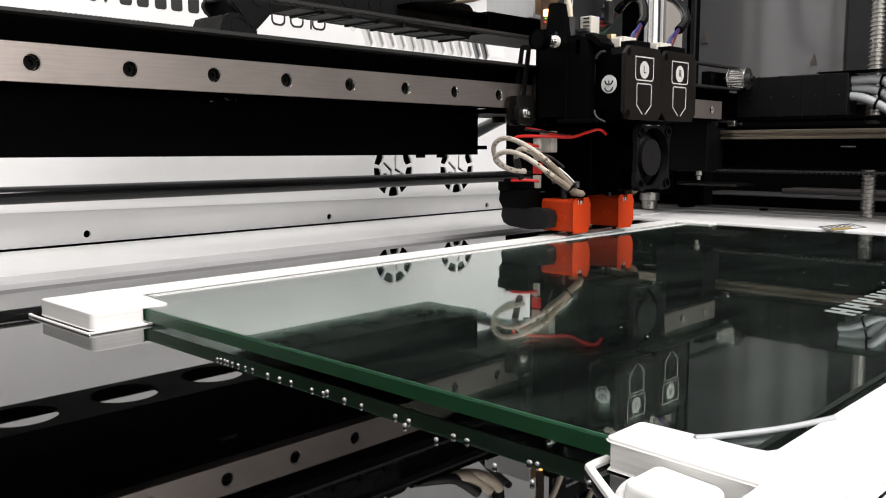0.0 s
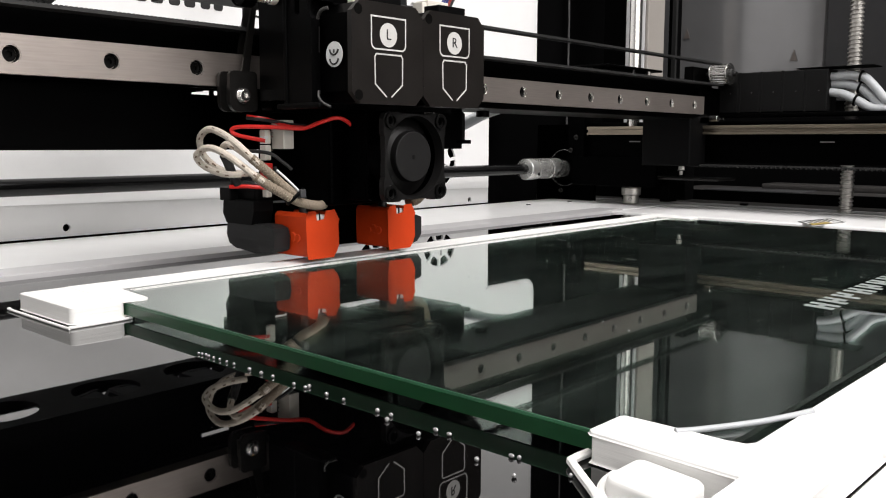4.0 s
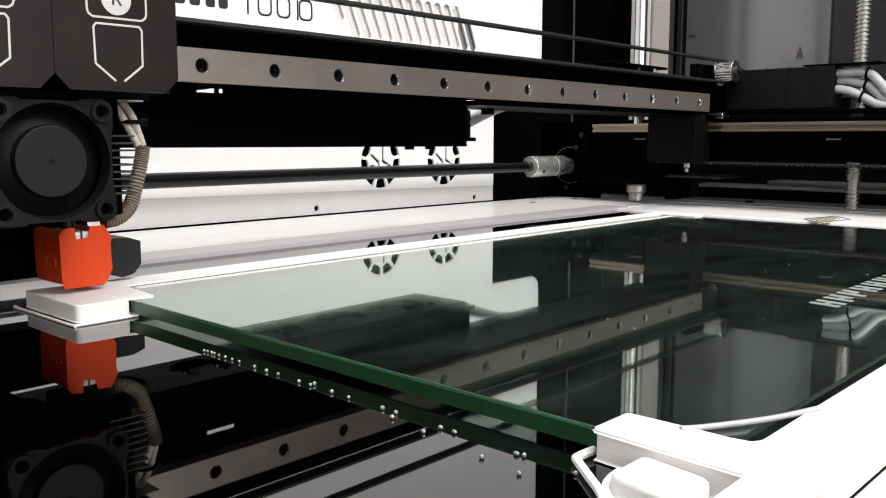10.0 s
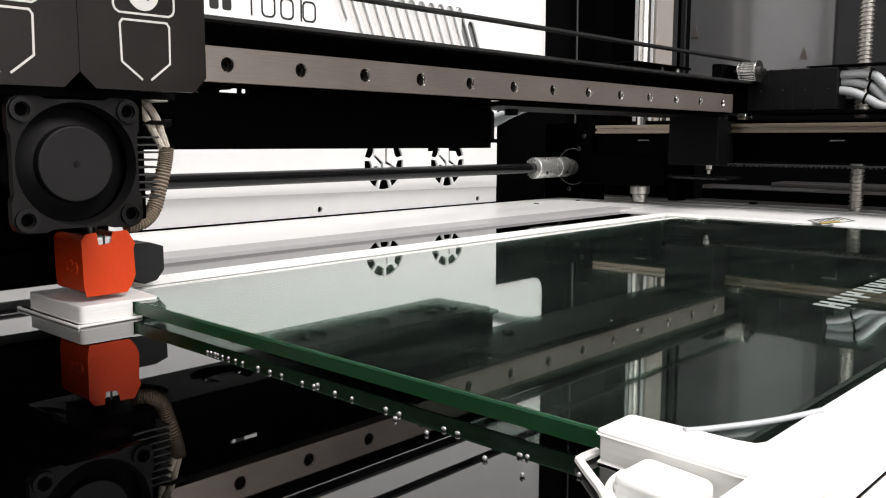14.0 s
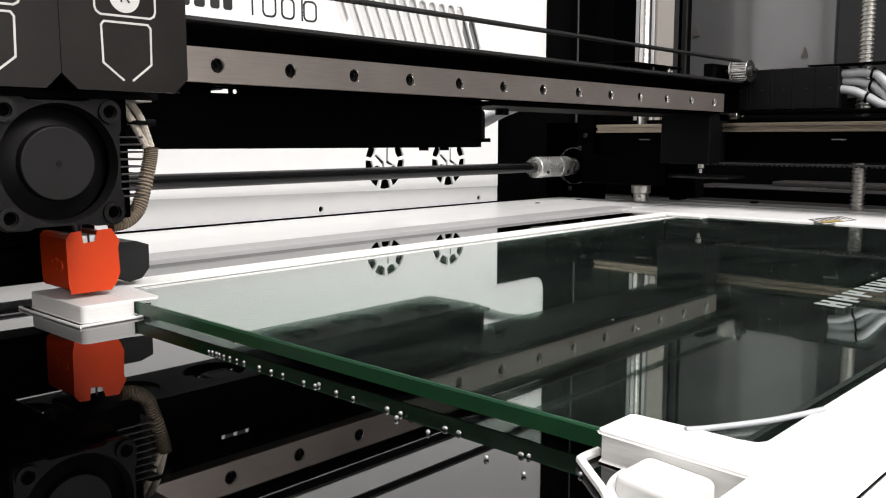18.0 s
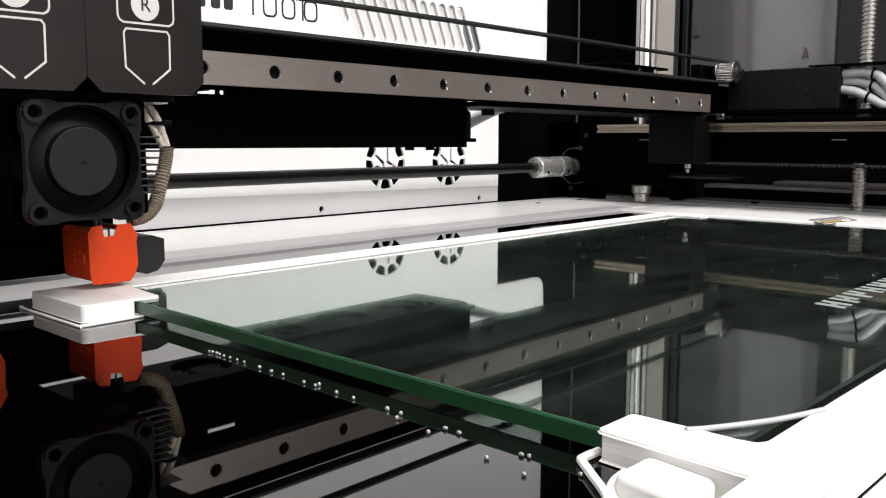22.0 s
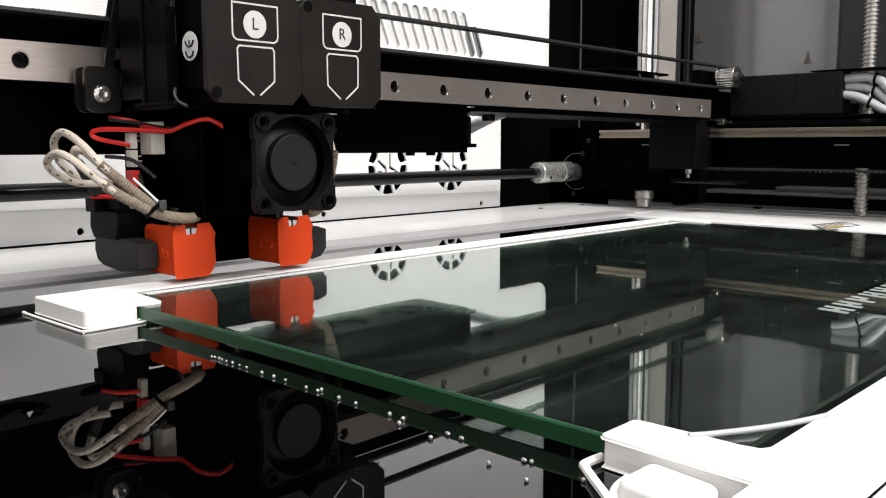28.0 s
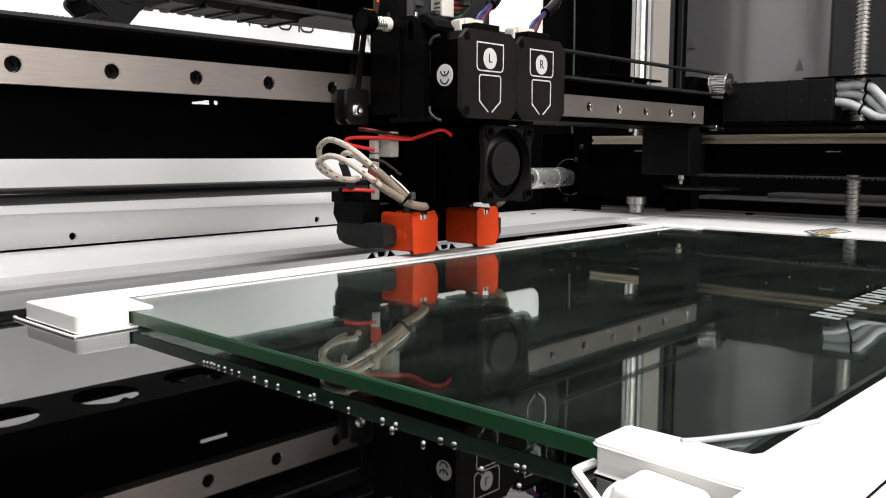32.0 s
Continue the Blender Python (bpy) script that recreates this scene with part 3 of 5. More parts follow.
def shaft():
    s = thing("drive_shaft", "black round drive shaft with a silver clamp coupling", "shaft", at=(0, 0, 0))
    part("rod", cy((-0.60, 0.495, 0.0345), (0.660, 0.495, 0.0325), 0.0049, n=32), ROD_BLACK, s)
    part("coupling", cy((0.652, 0.495, 0.0325), (0.664, 0.495, 0.0325), 0.0100, n=40, bev=0.0008), COUPLING, s, "silver machined coupling sleeve")
    part("coupling_waist", cy((0.663, 0.495, 0.0325), (0.686, 0.495, 0.0325), 0.0088, n=36), WORN_GREY, s)
    for i in range(8):
        part("coupling_ring", cy((0.6648 + 0.0027 * i, 0.495, 0.0325), (0.6664 + 0.0027 * i, 0.495, 0.0325), 0.0098, n=36), COUPLING, s)
    part("coupling_core", cy((0.678, 0.495, 0.0325), (0.690, 0.495, 0.0325), 0.0082, n=30), DARK_STEEL, s)
    part("coupling_end", cy((0.6868, 0.495, 0.0325), (0.703, 0.495, 0.0325), 0.0098, n=40, bev=0.0008), COUPLING, s)
    for dx in (0.662, 0.694):
        socket_screw((dx, 0.4865, 0.0285), (0, -1, -0.4), 0.0017, 0.0012, s)
    b = cy((0.7045, 0.495, 0.0320), (0.716, 0.495, 0.0320), 0.0068, n=24)
    for k in range(20):
        a = 2 * math.pi * k / 20
        y, z = 0.495 + 0.0075 * math.cos(a), 0.0320 + 0.0075 * math.sin(a)
        b = cy((0.7045, y, z), (0.715, y, z), 0.0007, n=6, bm=b)
    part("toothed_pulley", b, COUPLING, s, "toothed bright pulley")
    part("motor_plate", bx(0.7186, 0.7236, 0.462, 0.530, 0.0, 0.075, 0.0006), BLACK_ANOD, s, "black motor plate")
    part("bearing_rim", plate(ring(0.495, 0.0325, 0.0180, 40), [ring(0.495, 0.0325, 0.0174, 40)], "yz", 0.7160, 0.7184), COUPLING, s, "thin bright rim of the bearing plate")


def side_axis():
    """The machine's fixed side axis: rail, black beam, belt."""
    a = thing("side_axis", "black side beam with a steel linear rail and a toothed belt", "linear axis", at=(0, 0, 0.0021))
    part("beam", bx(0.706, 0.742, -0.55, 0.470, 0.0385, 0.0630, 0.0008), BLACK_ANOD, a)
    for z0, z1, x in ((0.0625, 0.0645, 0.7000), (0.0645, 0.0672, 0.7022), (0.0672, 0.0700, 0.7000)):
        part("rail_strip", bx(x, 0.7120, -0.55, 0.459, z0, z1, 0.0003), SIDE_RAIL, a, "brownish ground steel rail")
    part("top_cover", bx(0.716, 0.775, -0.55, 0.470, 0.0705, 0.0740, 0.0008), BLACK_SATIN, a)
    b = bx(0.6960, 0.7020, -0.55, 0.350, 0.0360, 0.0372)
    for i in range(110):
        y = 0.349 - 0.004 * i
        b = bx(0.6960, 0.7020, y - 0.0011, y, 0.0348, 0.0360, 0, b)
    part("belt", b, BLACK_RUBBER, a, "toothed black belt")
    part("lower_plate", bx(0.706, 0.742, 0.330, 0.475, 0.0225, 0.0245, 0.0004), EDGE_BLACK, a)
    part("end_cheek", bx(0.6990, 0.7030, 0.385, 0.474, 0.0165, 0.0420), BLACK_ANOD, a)
    part("idler_plate", bx(0.700, 0.712, 0.462, 0.480, 0.040, 0.085, 0.0006), BLACK_ANOD, a)
    part("collar_plate", bx(0.700, 0.736, 0.395, 0.471, 0.0152, 0.0176, 0.0004), BLACK_SATIN, a)
    for y, z in ((0.500, 0.008), (0.470, 0.060), (0.476, 0.048)):
        socket_screw((0.7185 if y > 0.49 else 0.6995, y, z), (-1, 0, 0), 0.0022, 0.0016, a, EDGE_BLACK)
    for y in (0.405, 0.235):
        part("bright_slot", bx(0.7048, 0.7058, y, y + 0.011, 0.0558, 0.0568), WORN_GREY, a)
    for y0, z0 in ((0.44, 0.003), (0.40, 0.004)):
        part("bracket", bx(0.735, 0.750, y0 - 0.010, y0, 0.0005, 0.0224, 0.0005), BLACK_SATIN, a)
    for x, y, r, top in ((0.7175, 0.4198, 0.0056, 0.160), (0.7305, 0.4060, 0.0034, 0.160)):
        if r > 0.004:
            g = thing("guide_rod", "polished steel vertical guide rod in a stepped clamp collar", "rod", at=(0, 0, 0.0012))
            part("rod", cy((x, y, 0.001), (x, y, 0.64), r, n=28), STEEL, g)
            part("collar", cy((x, y, 0.0), (x, y, 0.0074), 0.0070, n=36, bev=0.0004), SCREW_STEEL, g, "stepped steel collar")
            part("collar", cy((x, y, 0.0076), (x, y, 0.0150), 0.0090, n=36, bev=0.0006), SCREW_STEEL, g)
            socket_screw((x - 0.0085, y - 0.004, 0.0040), (-0.9, -0.4, 0), 0.0018, 0.0016, g, STEEL)
        else:
            part("strut", cy((x, y, 0.062), (x, y, 0.10), r, n=20), STEEL, a)


def lead_screw():
    s = thing("lead_screw", "bright steel lead screw with a coarse thread", "lead screw", at=(0, 0, 0.0021))
    x, y = 0.738, 0.2345
    b = cy((x, y, -0.001), (x, y, 0.60), 0.0044, n=20)
    part("core", b, SCREW_STEEL, s)
    n, turns, pitch = 18, 170, 0.0033
    h = bmesh.new()
    prev = None
    for i in range(n * turns + 1):
        a, z = 2 * math.pi * i / n, pitch * i / n
        c, q = math.cos(a), math.sin(a)
        row = [h.verts.new((x + r * c, y + r * q, z + dz)) for r, dz in ((0.0042, -0.0011), (0.0055, -0.0005), (0.0055, 0.0005), (0.0042, 0.0011))]
        if prev:
            for k in range(3):
                h.faces.new((prev[k], row[k], row[k + 1], prev[k + 1]))
        prev = row
    me = bpy.data.meshes.new("thread")
    h.to_mesh(me)
    h.free()
    me.materials.append(SCREW_STEEL)
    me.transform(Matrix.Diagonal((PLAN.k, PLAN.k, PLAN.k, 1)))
    t = new("thread", me)
    t.parent = s


def side_chain():
    """Standing cable chain at the machine's side, with the grey cables that leave it."""
    c = thing("cable_chain", "black plastic cable chain standing on the side axis", "cable chain", at=(0, 0, 0.0811))
    for i in range(5):
        y0 = 0.2722 + 0.0201 * i
        lk = part("link", bx(0.790, 0.815, y0, y0 + 0.0197, 0.0040, 0.0405, 0.0007), CHAIN_BLACK, c)
        part("link_rib", bx(0.7898, 0.7905, y0 + 0.0176, y0 + 0.0199, 0.0036, 0.0409, 0.0002), CHAIN_BLACK, lk)
        part("pin", cy((0.7893, y0 + 0.007, 0.022), (0.7905, y0 + 0.007, 0.022), 0.0005, n=10), DARK_GREY, lk)
    part("tray", bx(0.780, 0.822, -0.50, 0.372, 0.0, 0.0032, 0.0006), BLACK_SATIN, c)
    part("lid", bx(0.792, 0.816, 0.236, 0.300, 0.0412, 0.0424, 0.0004), BLACK_SATIN, c)
    runs = ([(0.285, 0.0345), (0.2665, 0.0343), (0.2573, 0.0346), (0.2480, 0.0331), (0.2434, 0.0312), (0.2386, 0.0263), (0.2348, 0.0222), (0.2250, 0.0120), (0.2050, 0.0065)],
            [(0.285, 0.0283), (0.2662, 0.0279), (0.2568, 0.0264), (0.2475, 0.0232), (0.2427, 0.0192), (0.2380, 0.0152), (0.2341, 0.0112), (0.2250, 0.0066), (0.2050, 0.0055)],
            [(0.285, 0.0218), (0.2657, 0.0196), (0.2562, 0.0163), (0.2468, 0.0112), (0.2420, 0.0083), (0.2373, 0.0062), (0.2334, 0.0055), (0.2250, 0.0050), (0.2050, 0.0048)])
    for run, x in zip(runs, (0.800, 0.803, 0.799)):
        k = thing("cable", "pale grey round cable leaving the chain", "cable", group="cables of the side chain", at=(0, 0, 0.0811))
        part("jacket", tube([(x - 0.01 * (0.285 - y), y, z) for y, z in run], 0.0038, 14), GREY_RUBBER, k)
    ties = thing("cable_tie", "black plastic tie round the three grey cables", "cable tie", at=(0, 0, 0.0811))
    for y, z, x, lean in ((0.2474, 0.0330, 0.7996, -0.5), (0.2490, 0.0239, 0.8026, -0.7), (0.2505, 0.0136, 0.7986, -0.9)):
        loop = [(x + 0.0043 * math.cos(q), y + lean * 0.0020 * math.sin(q), z + 0.0046 * math.sin(q)) for q in [2 * math.pi * k / 14 for k in range(15)]]
        part("strap", tube(loop, 0.0010, 6, steps=2), BLACK_PLASTIC, ties)


# ---- the bed and what lies on it ----
PANE_Z, PANE_H = 0.0014, 0.0041     # underside and thickness of the loose pane


def softened(b, r):
    """Rounds the sharp edges of a printed piece, as molten plastic leaves them."""
    bmesh.ops.remove_doubles(b, verts=b.verts, dist=1e-7)
    bmesh.ops.dissolve_limit(b, angle_limit=0.02, verts=b.verts, edges=b.edges)
    rim = [e for e in b.edges if len(e.link_faces) == 2 and e.calc_face_angle(0) > 0.5]
    bmesh.ops.bevel(b, geom=rim, offset=r, segments=3, affect="EDGES", profile=0.5, clamp_overlap=True)
    return b


def bed():
    b = tagged(part("print_bed", bx(-0.28, 0.617, -0.33, 0.3815, -0.006, 0.0, 0.0008), BED), "glossy black glass print bed", "print bed")
    part("clip_rail", bx(0.6172, 0.6205, -0.33, 0.3815, -0.008, -0.001), BLACK_SATIN, b)
    return b


def pane():
    """The loose pane: it rests on the printed clips, a little above the bed."""
    g = thing("glass_pane", "thick green-edged glass pane with a faint printed mark", "glass pane", at=(0, 0, PANE_Z))
    xa, x0, x1, y0, y1, h, e = 0.1358, 0.1396, 0.5560, 0.0640, 0.3060, PANE_H, 0.0006
    part("pane", plate([(xa, y0), (x1, y0), (x1, y1), (x0, y1)], [], "xy", 0.0, h), GLASS, g, smooth=False)

    def edge(d0, d1, z0, z1):
        return plate([(xa - d1, y0), (xa - d0, y0), (x0 - d0, y1), (x0 - d1, y1)], [], "xy", z0, z1)

    part("ground_edge", edge(0.0001, e, 0.0, h - 0.0007), GLASS_EDGE, g, "green ground edge", smooth=False)
    part("edge_chamfer", edge(0.0001, e * 0.6, h - 0.0007, h - 0.0001), GLASS_RIM_LIT, g, "thin green rim, paler for the light it catches", smooth=False)
    part("ground_edge", bx(x0, x1, y1 + 0.0001, y1 + e, 0.0002, h - 0.0002, 0.0002), GLASS_EDGE, g)
    part("ground_edge", bx(x1 + 0.0001, x1 + e, y0, y1, 0.0002, h - 0.0002, 0.0002), GLASS_EDGE, g)
    # the printed mark, in plain bars, one for each character
    for i in range(9):
        x = 0.2870 + 0.0128 * i
        for dx, y0, y1 in ((0.0, 0.0935, 0.1035), (0.0056, 0.0935 + 0.002 * (i % 3), 0.1035)):
            part("mark_bar", plate([(x + dx, y0), (x + dx + 0.0034, y0), (x + dx + 0.0052, y1), (x + dx + 0.0018, y1)], [], "xy", h + 0.00002, h + 0.00008), FROST, g, smooth=False)
        part("mark_bar", plate([(x + 0.0020, 0.0975), (x + 0.0066, 0.0975), (x + 0.0070, 0.0995), (x + 0.0024, 0.0995)], [], "xy", h + 0.00002, h + 0.00007), FROST, g, smooth=False)
    rnd = random.Random(4)
    for i in range(60):
        x, y, r = rnd.uniform(0.20, 0.55), rnd.uniform(0.09, 0.30), rnd.uniform(0.00012, 0.0005)
        part("speck", cy((x, y, h), (x, y, h + 0.0002), r, r * 0.4, n=7), FROST, g)
    return g


def printed_frame():
    """The white printed clips that hold the pane: a far strip with its block, and the near corner."""
    zg = PANE_Z + PANE_H + 0.0001
    zt = zg + 0.0007
    c = thing("corner_clip", "white printed corner clip on the pane with thin skirt line", "clip", group="printed clips", at=(0, 0, 0))
    low = rounded(0.1200, 0.1382, 0.2712, 0.3125, (0.0022, 0.0012, 0.0004, 0.0022))
    part("block", softened(plate(low, [], "xy", 0.0007, zt), 0.0006), PRINT_WHITE, c)
    part("base_layer", plate(rounded(0.1204, 0.1378, 0.2717, 0.3121, (0.0022, 0.0012, 0.0004, 0.0022)), [], "xy", 0.0001, 0.0008), PRINT_WHITE, c, smooth=False)
    part("top_layer", plate([(0.1368, 0.2712), (0.1452, 0.2698), (0.1466, 0.2712), (0.1486, 0.2930), (0.1500, 0.2962), (0.1500, 0.3125), (0.1368, 0.3125)], [], "xy", zg, zt + 0.00006), PRINT_TOP, c, smooth=False)
    part("lug", softened(plate([(0.1382, 0.2722), (0.1394, 0.2722), (0.1394, 0.2750), (0.1382, 0.2750)], [], "xy", 0.0007, PANE_Z - 0.0001), 0.0002), PRINT_WHITE, c)
    skirt = [(0.1182, 0.3150), (0.1176, 0.3120), (0.1176, 0.2712), (0.1184, 0.2692), (0.1204, 0.2686), (0.1376, 0.2694), (0.1398, 0.2702), (0.1402, 0.2732)]
    part("skirt_line", tube([(x, y, 0.0005) for x, y in skirt], 0.0005, 8, steps=3), PRINT_WHITE, c, "thin extruded skirt line")
    s = thing("clip_strip", "long white printed strip along the far edge of the pane", "strip", group="printed clips", at=(0, 0, 0))
    part("strip", plate([(0.1502, 0.2968), (0.5500, 0.3010), (0.5580, 0.3110), (0.5580, 0.3135), (0.1502, 0.3125)], [], "xy", zg, zt), PRINT_TOP, s, smooth=False)
    part("foot", plate([(0.1502, 0.3068), (0.5580, 0.3075), (0.5580, 0.3135), (0.1502, 0.3125)], [], "xy", 0.0003, zg), PRINT_WHITE, s, smooth=False)
    # Thin pale lines on the pane beside the strip.
    for y, w in ((0.2936, 0.0002), (0.2912, 0.00015)):
        part("seam_line", bx(0.152, 0.550, y, y + w, zg - 0.0001, zg + 0.0002), PRINT_WHITE, s)
    f = thing("clip_strip", "white printed strip across the far end of the pane", "strip", group="printed clips", at=(0, 0, 0))
    part("strip", plate([(0.5502, 0.2760), (0.5620, 0.2760), (0.5620, 0.3110), (0.5582, 0.3110), (0.5502, 0.3008)], [], "xy", zg, zt), PRINT_TOP, f, smooth=False)
    part("foot", plate([(0.5568, 0.2760), (0.5620, 0.2760), (0.5620, 0.3073), (0.5568, 0.3073)], [], "xy", 0.0003, zg), PRINT_WHITE, f, smooth=False)
    n = thing("corner_clip", "large white printed corner clip with loose skirt loops", "clip", group="printed clips", at=(0, 0, 0))
    out = [(0.1326, 0.0846), (0.1305, 0.0552), (0.1060, 0.0546), (0.1060, 0.0446), (0.4600, 0.0446), (0.4600, 0.0599), (0.1760, 0.0599), (0.1500, 0.0598), (0.1478, 0.0598), (0.1460, 0.0608),
           (0.1453, 0.0641), (0.1455, 0.0723), (0.1453, 0.0848), (0.1444, 0.0856), (0.1336, 0.0856)]
    part("top_plate", softened(plate(out, [], "xy", zg, zt), 0.0003), PRINT_TOP, n)
    body = [(0.1327, 0.0845), (0.1306, 0.0553), (0.1061, 0.0547), (0.1061, 0.0447), (0.4599, 0.0447), (0.4599, 0.0590), (0.1344, 0.0590), (0.1344, 0.0850)]
    part("body", softened(plate(body, [], "xy", 0.0003, zg), 0.0004), PRINT_WHITE, n)
    blk = rounded(0.1190, 0.1312, 0.0600, 0.0745, 0.0022)
    part("foot_block", softened(plate([(x + 0.18 * (y - 0.0672), y) for x, y in blk], [], "xy", 0.0003, 0.0042), 0.0010), PRINT_WHITE, n)
    for pts in ([(0.1352, 0.0866), (0.1300, 0.0868), (0.1284, 0.0856), (0.1244, 0.0810), (0.1185, 0.0742), (0.1130, 0.0700)],
                [(0.1290, 0.0772), (0.1250, 0.0766), (0.1204, 0.0746), (0.1150, 0.0700)]):
        part("skirt_loop", tube([(x, y, 0.0010) for x, y in pts], 0.0009, 8), PRINT_WHITE, n, "loose white skirt loop")
    part("skirt_line", bx(0.1420, 0.46, 0.0385, 0.0432, 0.0002, 0.0012, 0.0004), PRINT_WHITE, n)
    t = thing("tubing", "thin pale grey tube lying on the pane", "tube", at=(0, 0, zg))
    part("tube", tube([(0.1430, 0.0730, 0.0008), (0.1471, 0.0704, 0.0007), (0.1565, 0.0652, 0.0007), (0.1633, 0.0620, 0.0008), (0.1720, 0.0586, 0.0010)], 0.0006, 12), GREY_RUBBER, t)


def beads():
    """Bright beads on the bed beside the pane's edge."""
    rnd = random.Random(11)
    first = None
    places = [(0.1285, 0.2108), (0.1288, 0.2095), (0.1289, 0.2076), (0.1287, 0.2059), (0.1285, 0.2033), (0.1286, 0.2005), (0.1285, 0.1970), (0.1285,
              0.1936), (0.1282, 0.1862), (0.1280, 0.1807), (0.1281, 0.1759), (0.1275, 0.1666), (0.1276, 0.1623), (0.1288, 0.1623), (0.1274, 0.1541),
              (0.1272, 0.1478), (0.1270, 0.1362), (0.1241, 0.1301), (0.1268, 0.1317), (0.1222, 0.1189), (0.1263, 0.1180), (0.1262, 0.1141), (0.1194,
              0.1010), (0.1252, 0.0973), (0.1255, 0.0957), (0.1178, 0.0909), (0.1247, 0.0835), (0.1416, 0.2180)]
    for i, (x, y) in enumerate(places):
        r = (0.00042 if i < 8 else 0.00050) * rnd.uniform(0.9, 1.15)
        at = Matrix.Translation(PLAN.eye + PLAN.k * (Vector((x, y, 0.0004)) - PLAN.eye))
        if first is None:
            first = thing("bead", "small bright bead lying on the black bed", "bead", group="beads along the pane")
            b = bmesh.new()
            bmesh.ops.create_uvsphere(b, u_segments=14, v_segments=9, radius=1.0)
            part("drop", b, BEAD, first)
            first.matrix_basis = at @ Matrix.Diagonal((r, r, r, 1))
        else:
            o = copy_thing(first, at)
            o.scale = (r, r * (1.5 if i in (20, 21, 23) else 1.0), r)


# ---- the gantry: its own space has y = 0 at the rail's front face ----


def gantry():
    g = thing("gantry", "black gantry beam with a steel rail and drive belt", "gantry", at=(0, RAIL_Y, 0))
    part("beam", bx(-0.55, 0.722, 0.010, 0.031, 0.0915, 0.1098, 0.0008), BLACK_ANOD, g)
    part("beam_foot", bx(-0.55, 0.722, 0.0101, 0.0123, 0.0817, 0.0914), BLACK_ANOD, g)
    # rail with countersunk bolt holes
    xs = [0.6896 - 0.0396 * k for k in range(31)]
    rail = plate([(-0.55, 0.0822), (0.7080, 0.0822), (0.7080, 0.0972), (-0.55, 0.0972)], [ring(x, 0.0897, 0.0033, 18) for x in xs if x > -0.5], "xz", 0.0, 0.0040)
    r = part("rail", rail, RAIL_STEEL, g, "ground steel rail with bolt holes", smooth=False)
    part("rail_core", bx(-0.55, 0.7078, 0.0040, 0.0100, 0.0830, 0.0964), RAIL_STEEL, r)
    for x in xs:
        if x > 0.0:
            socket_screw((x, 0.0040, 0.0897), (0, -1, 0), 0.0028, 0.0018, r, PLATE_DARK, name="rail_screw")
            lip = bmesh.new()
            rims = [[lip.verts.new((x + q * math.cos(a), y, 0.0897 + q * math.sin(a))) for a in [2 * math.pi * k / 20 for k in range(20)]]
                    for q, y in ((0.0037, -0.0001), (0.0032, 0.0006), (0.0031, 0.0030))]
            for u, w in zip(rims, rims[1:]):
                for k in range(20):
                    lip.faces.new((u[k], u[(k + 1) % 20], w[(k + 1) % 20], w[k]))
            part("hole_lip", lip, STEEL, r, "bright bevelled lip of a bolt hole")
    # cover plate under the rail, its bottom flange pierced by round holes
    front = [(-0.55, 0.0532), (0.4241, 0.0532), (0.4241, 0.0913), (-0.55, 0.0913)]
    slit = [(0.2274, 0.0796), (0.2436, 0.0796), (0.2436, 0.0817), (0.2274, 0.0817)]
    part("cover_plate", plate(front, [slit], "xz", 0.0275, 0.0283), BLACK_SATIN, g, "black folded cover plate with a narrow slit", smooth=False)
    # bracket behind the slit, shaped and placed to fit the camera's view through it
    gap = [(0.2416, 0.0803), (0.2525, 0.0803), (0.2525, 0.0836), (0.2496, 0.0836), (0.2486, 0.0826), (0.2423, 0.0820)]
    part("bracket", plate([(0.2380, 0.0800), (0.2640, 0.0800), (0.2640, 0.0850), (0.2380, 0.0850)], [gap, ring(0.2563, 0.0821, 0.0014, 14)], "xz", 0.0500, 0.0508),
         BLACK_SATIN, g, smooth=False)
    part("bracket_arm", bx(0.2610, 0.2640, 0.0284, 0.0499, 0.0800, 0.0812), BLACK_SATIN, g)
    holes = [ring(0.1425 + 0.0488 * k, 0.0525, 0.0160, 28) for k in range(-6, 6)]
    fl = plate([(-0.55, 0.0284), (0.4241, 0.0284), (0.4241, 0.074), (-0.55, 0.074)], holes, "xy", 0.0532, 0.0552)
    part("bottom_flange", fl, BLACK_SATIN, g, "black flange pierced by round holes", smooth=False)
    part("rear_lip", bx(-0.55, 0.4241, 0.0721, 0.0740, 0.0553, 0.0610, 0.0004), BLACK_SATIN, g, "upturned rear lip of the tray")
    part("end_tab", bx(0.4184, 0.4335, 0.0275, 0.0350, 0.0565, 0.0590, 0.0004), BLACK_SATIN, g)
    for x in (0.3843, 0.4028):
        part("rivet", cy((x, 0.040, 0.0513), (x, 0.040, 0.0532), 0.0030, n=14), BLACK_SATIN, g)
    part("under_plate", bx(0.4066, 0.700, 0.004, 0.060, 0.0785, 0.0813, 0.0004), BLACK_SATIN, g)
    part("cable_hanger", cy((0.455, 0.036, 0.0745), (0.455, 0.036, 0.0785), 0.0045, n=16), BLACK_PLASTIC, g)
    # drive belt over the toothed pulley at the beam's end
    px, py, pz, pr = 0.7385, 0.0000, 0.1178, 0.0080
    b = cy((px, py - 0.0070, pz), (px, py + 0.0065, pz), pr - 0.0006, n=24)
    for k in range(20):
        a = 2 * math.pi * k / 20
        b = cy((px + pr * math.cos(a), py - 0.0070, pz + pr * math.sin(a)), (px + pr * math.cos(a), py + 0.0065, pz + pr * math.sin(a)), 0.0007, n=6, bm=b)
    pul = part("pulley", b, STEEL, g, "bright toothed steel pulley")
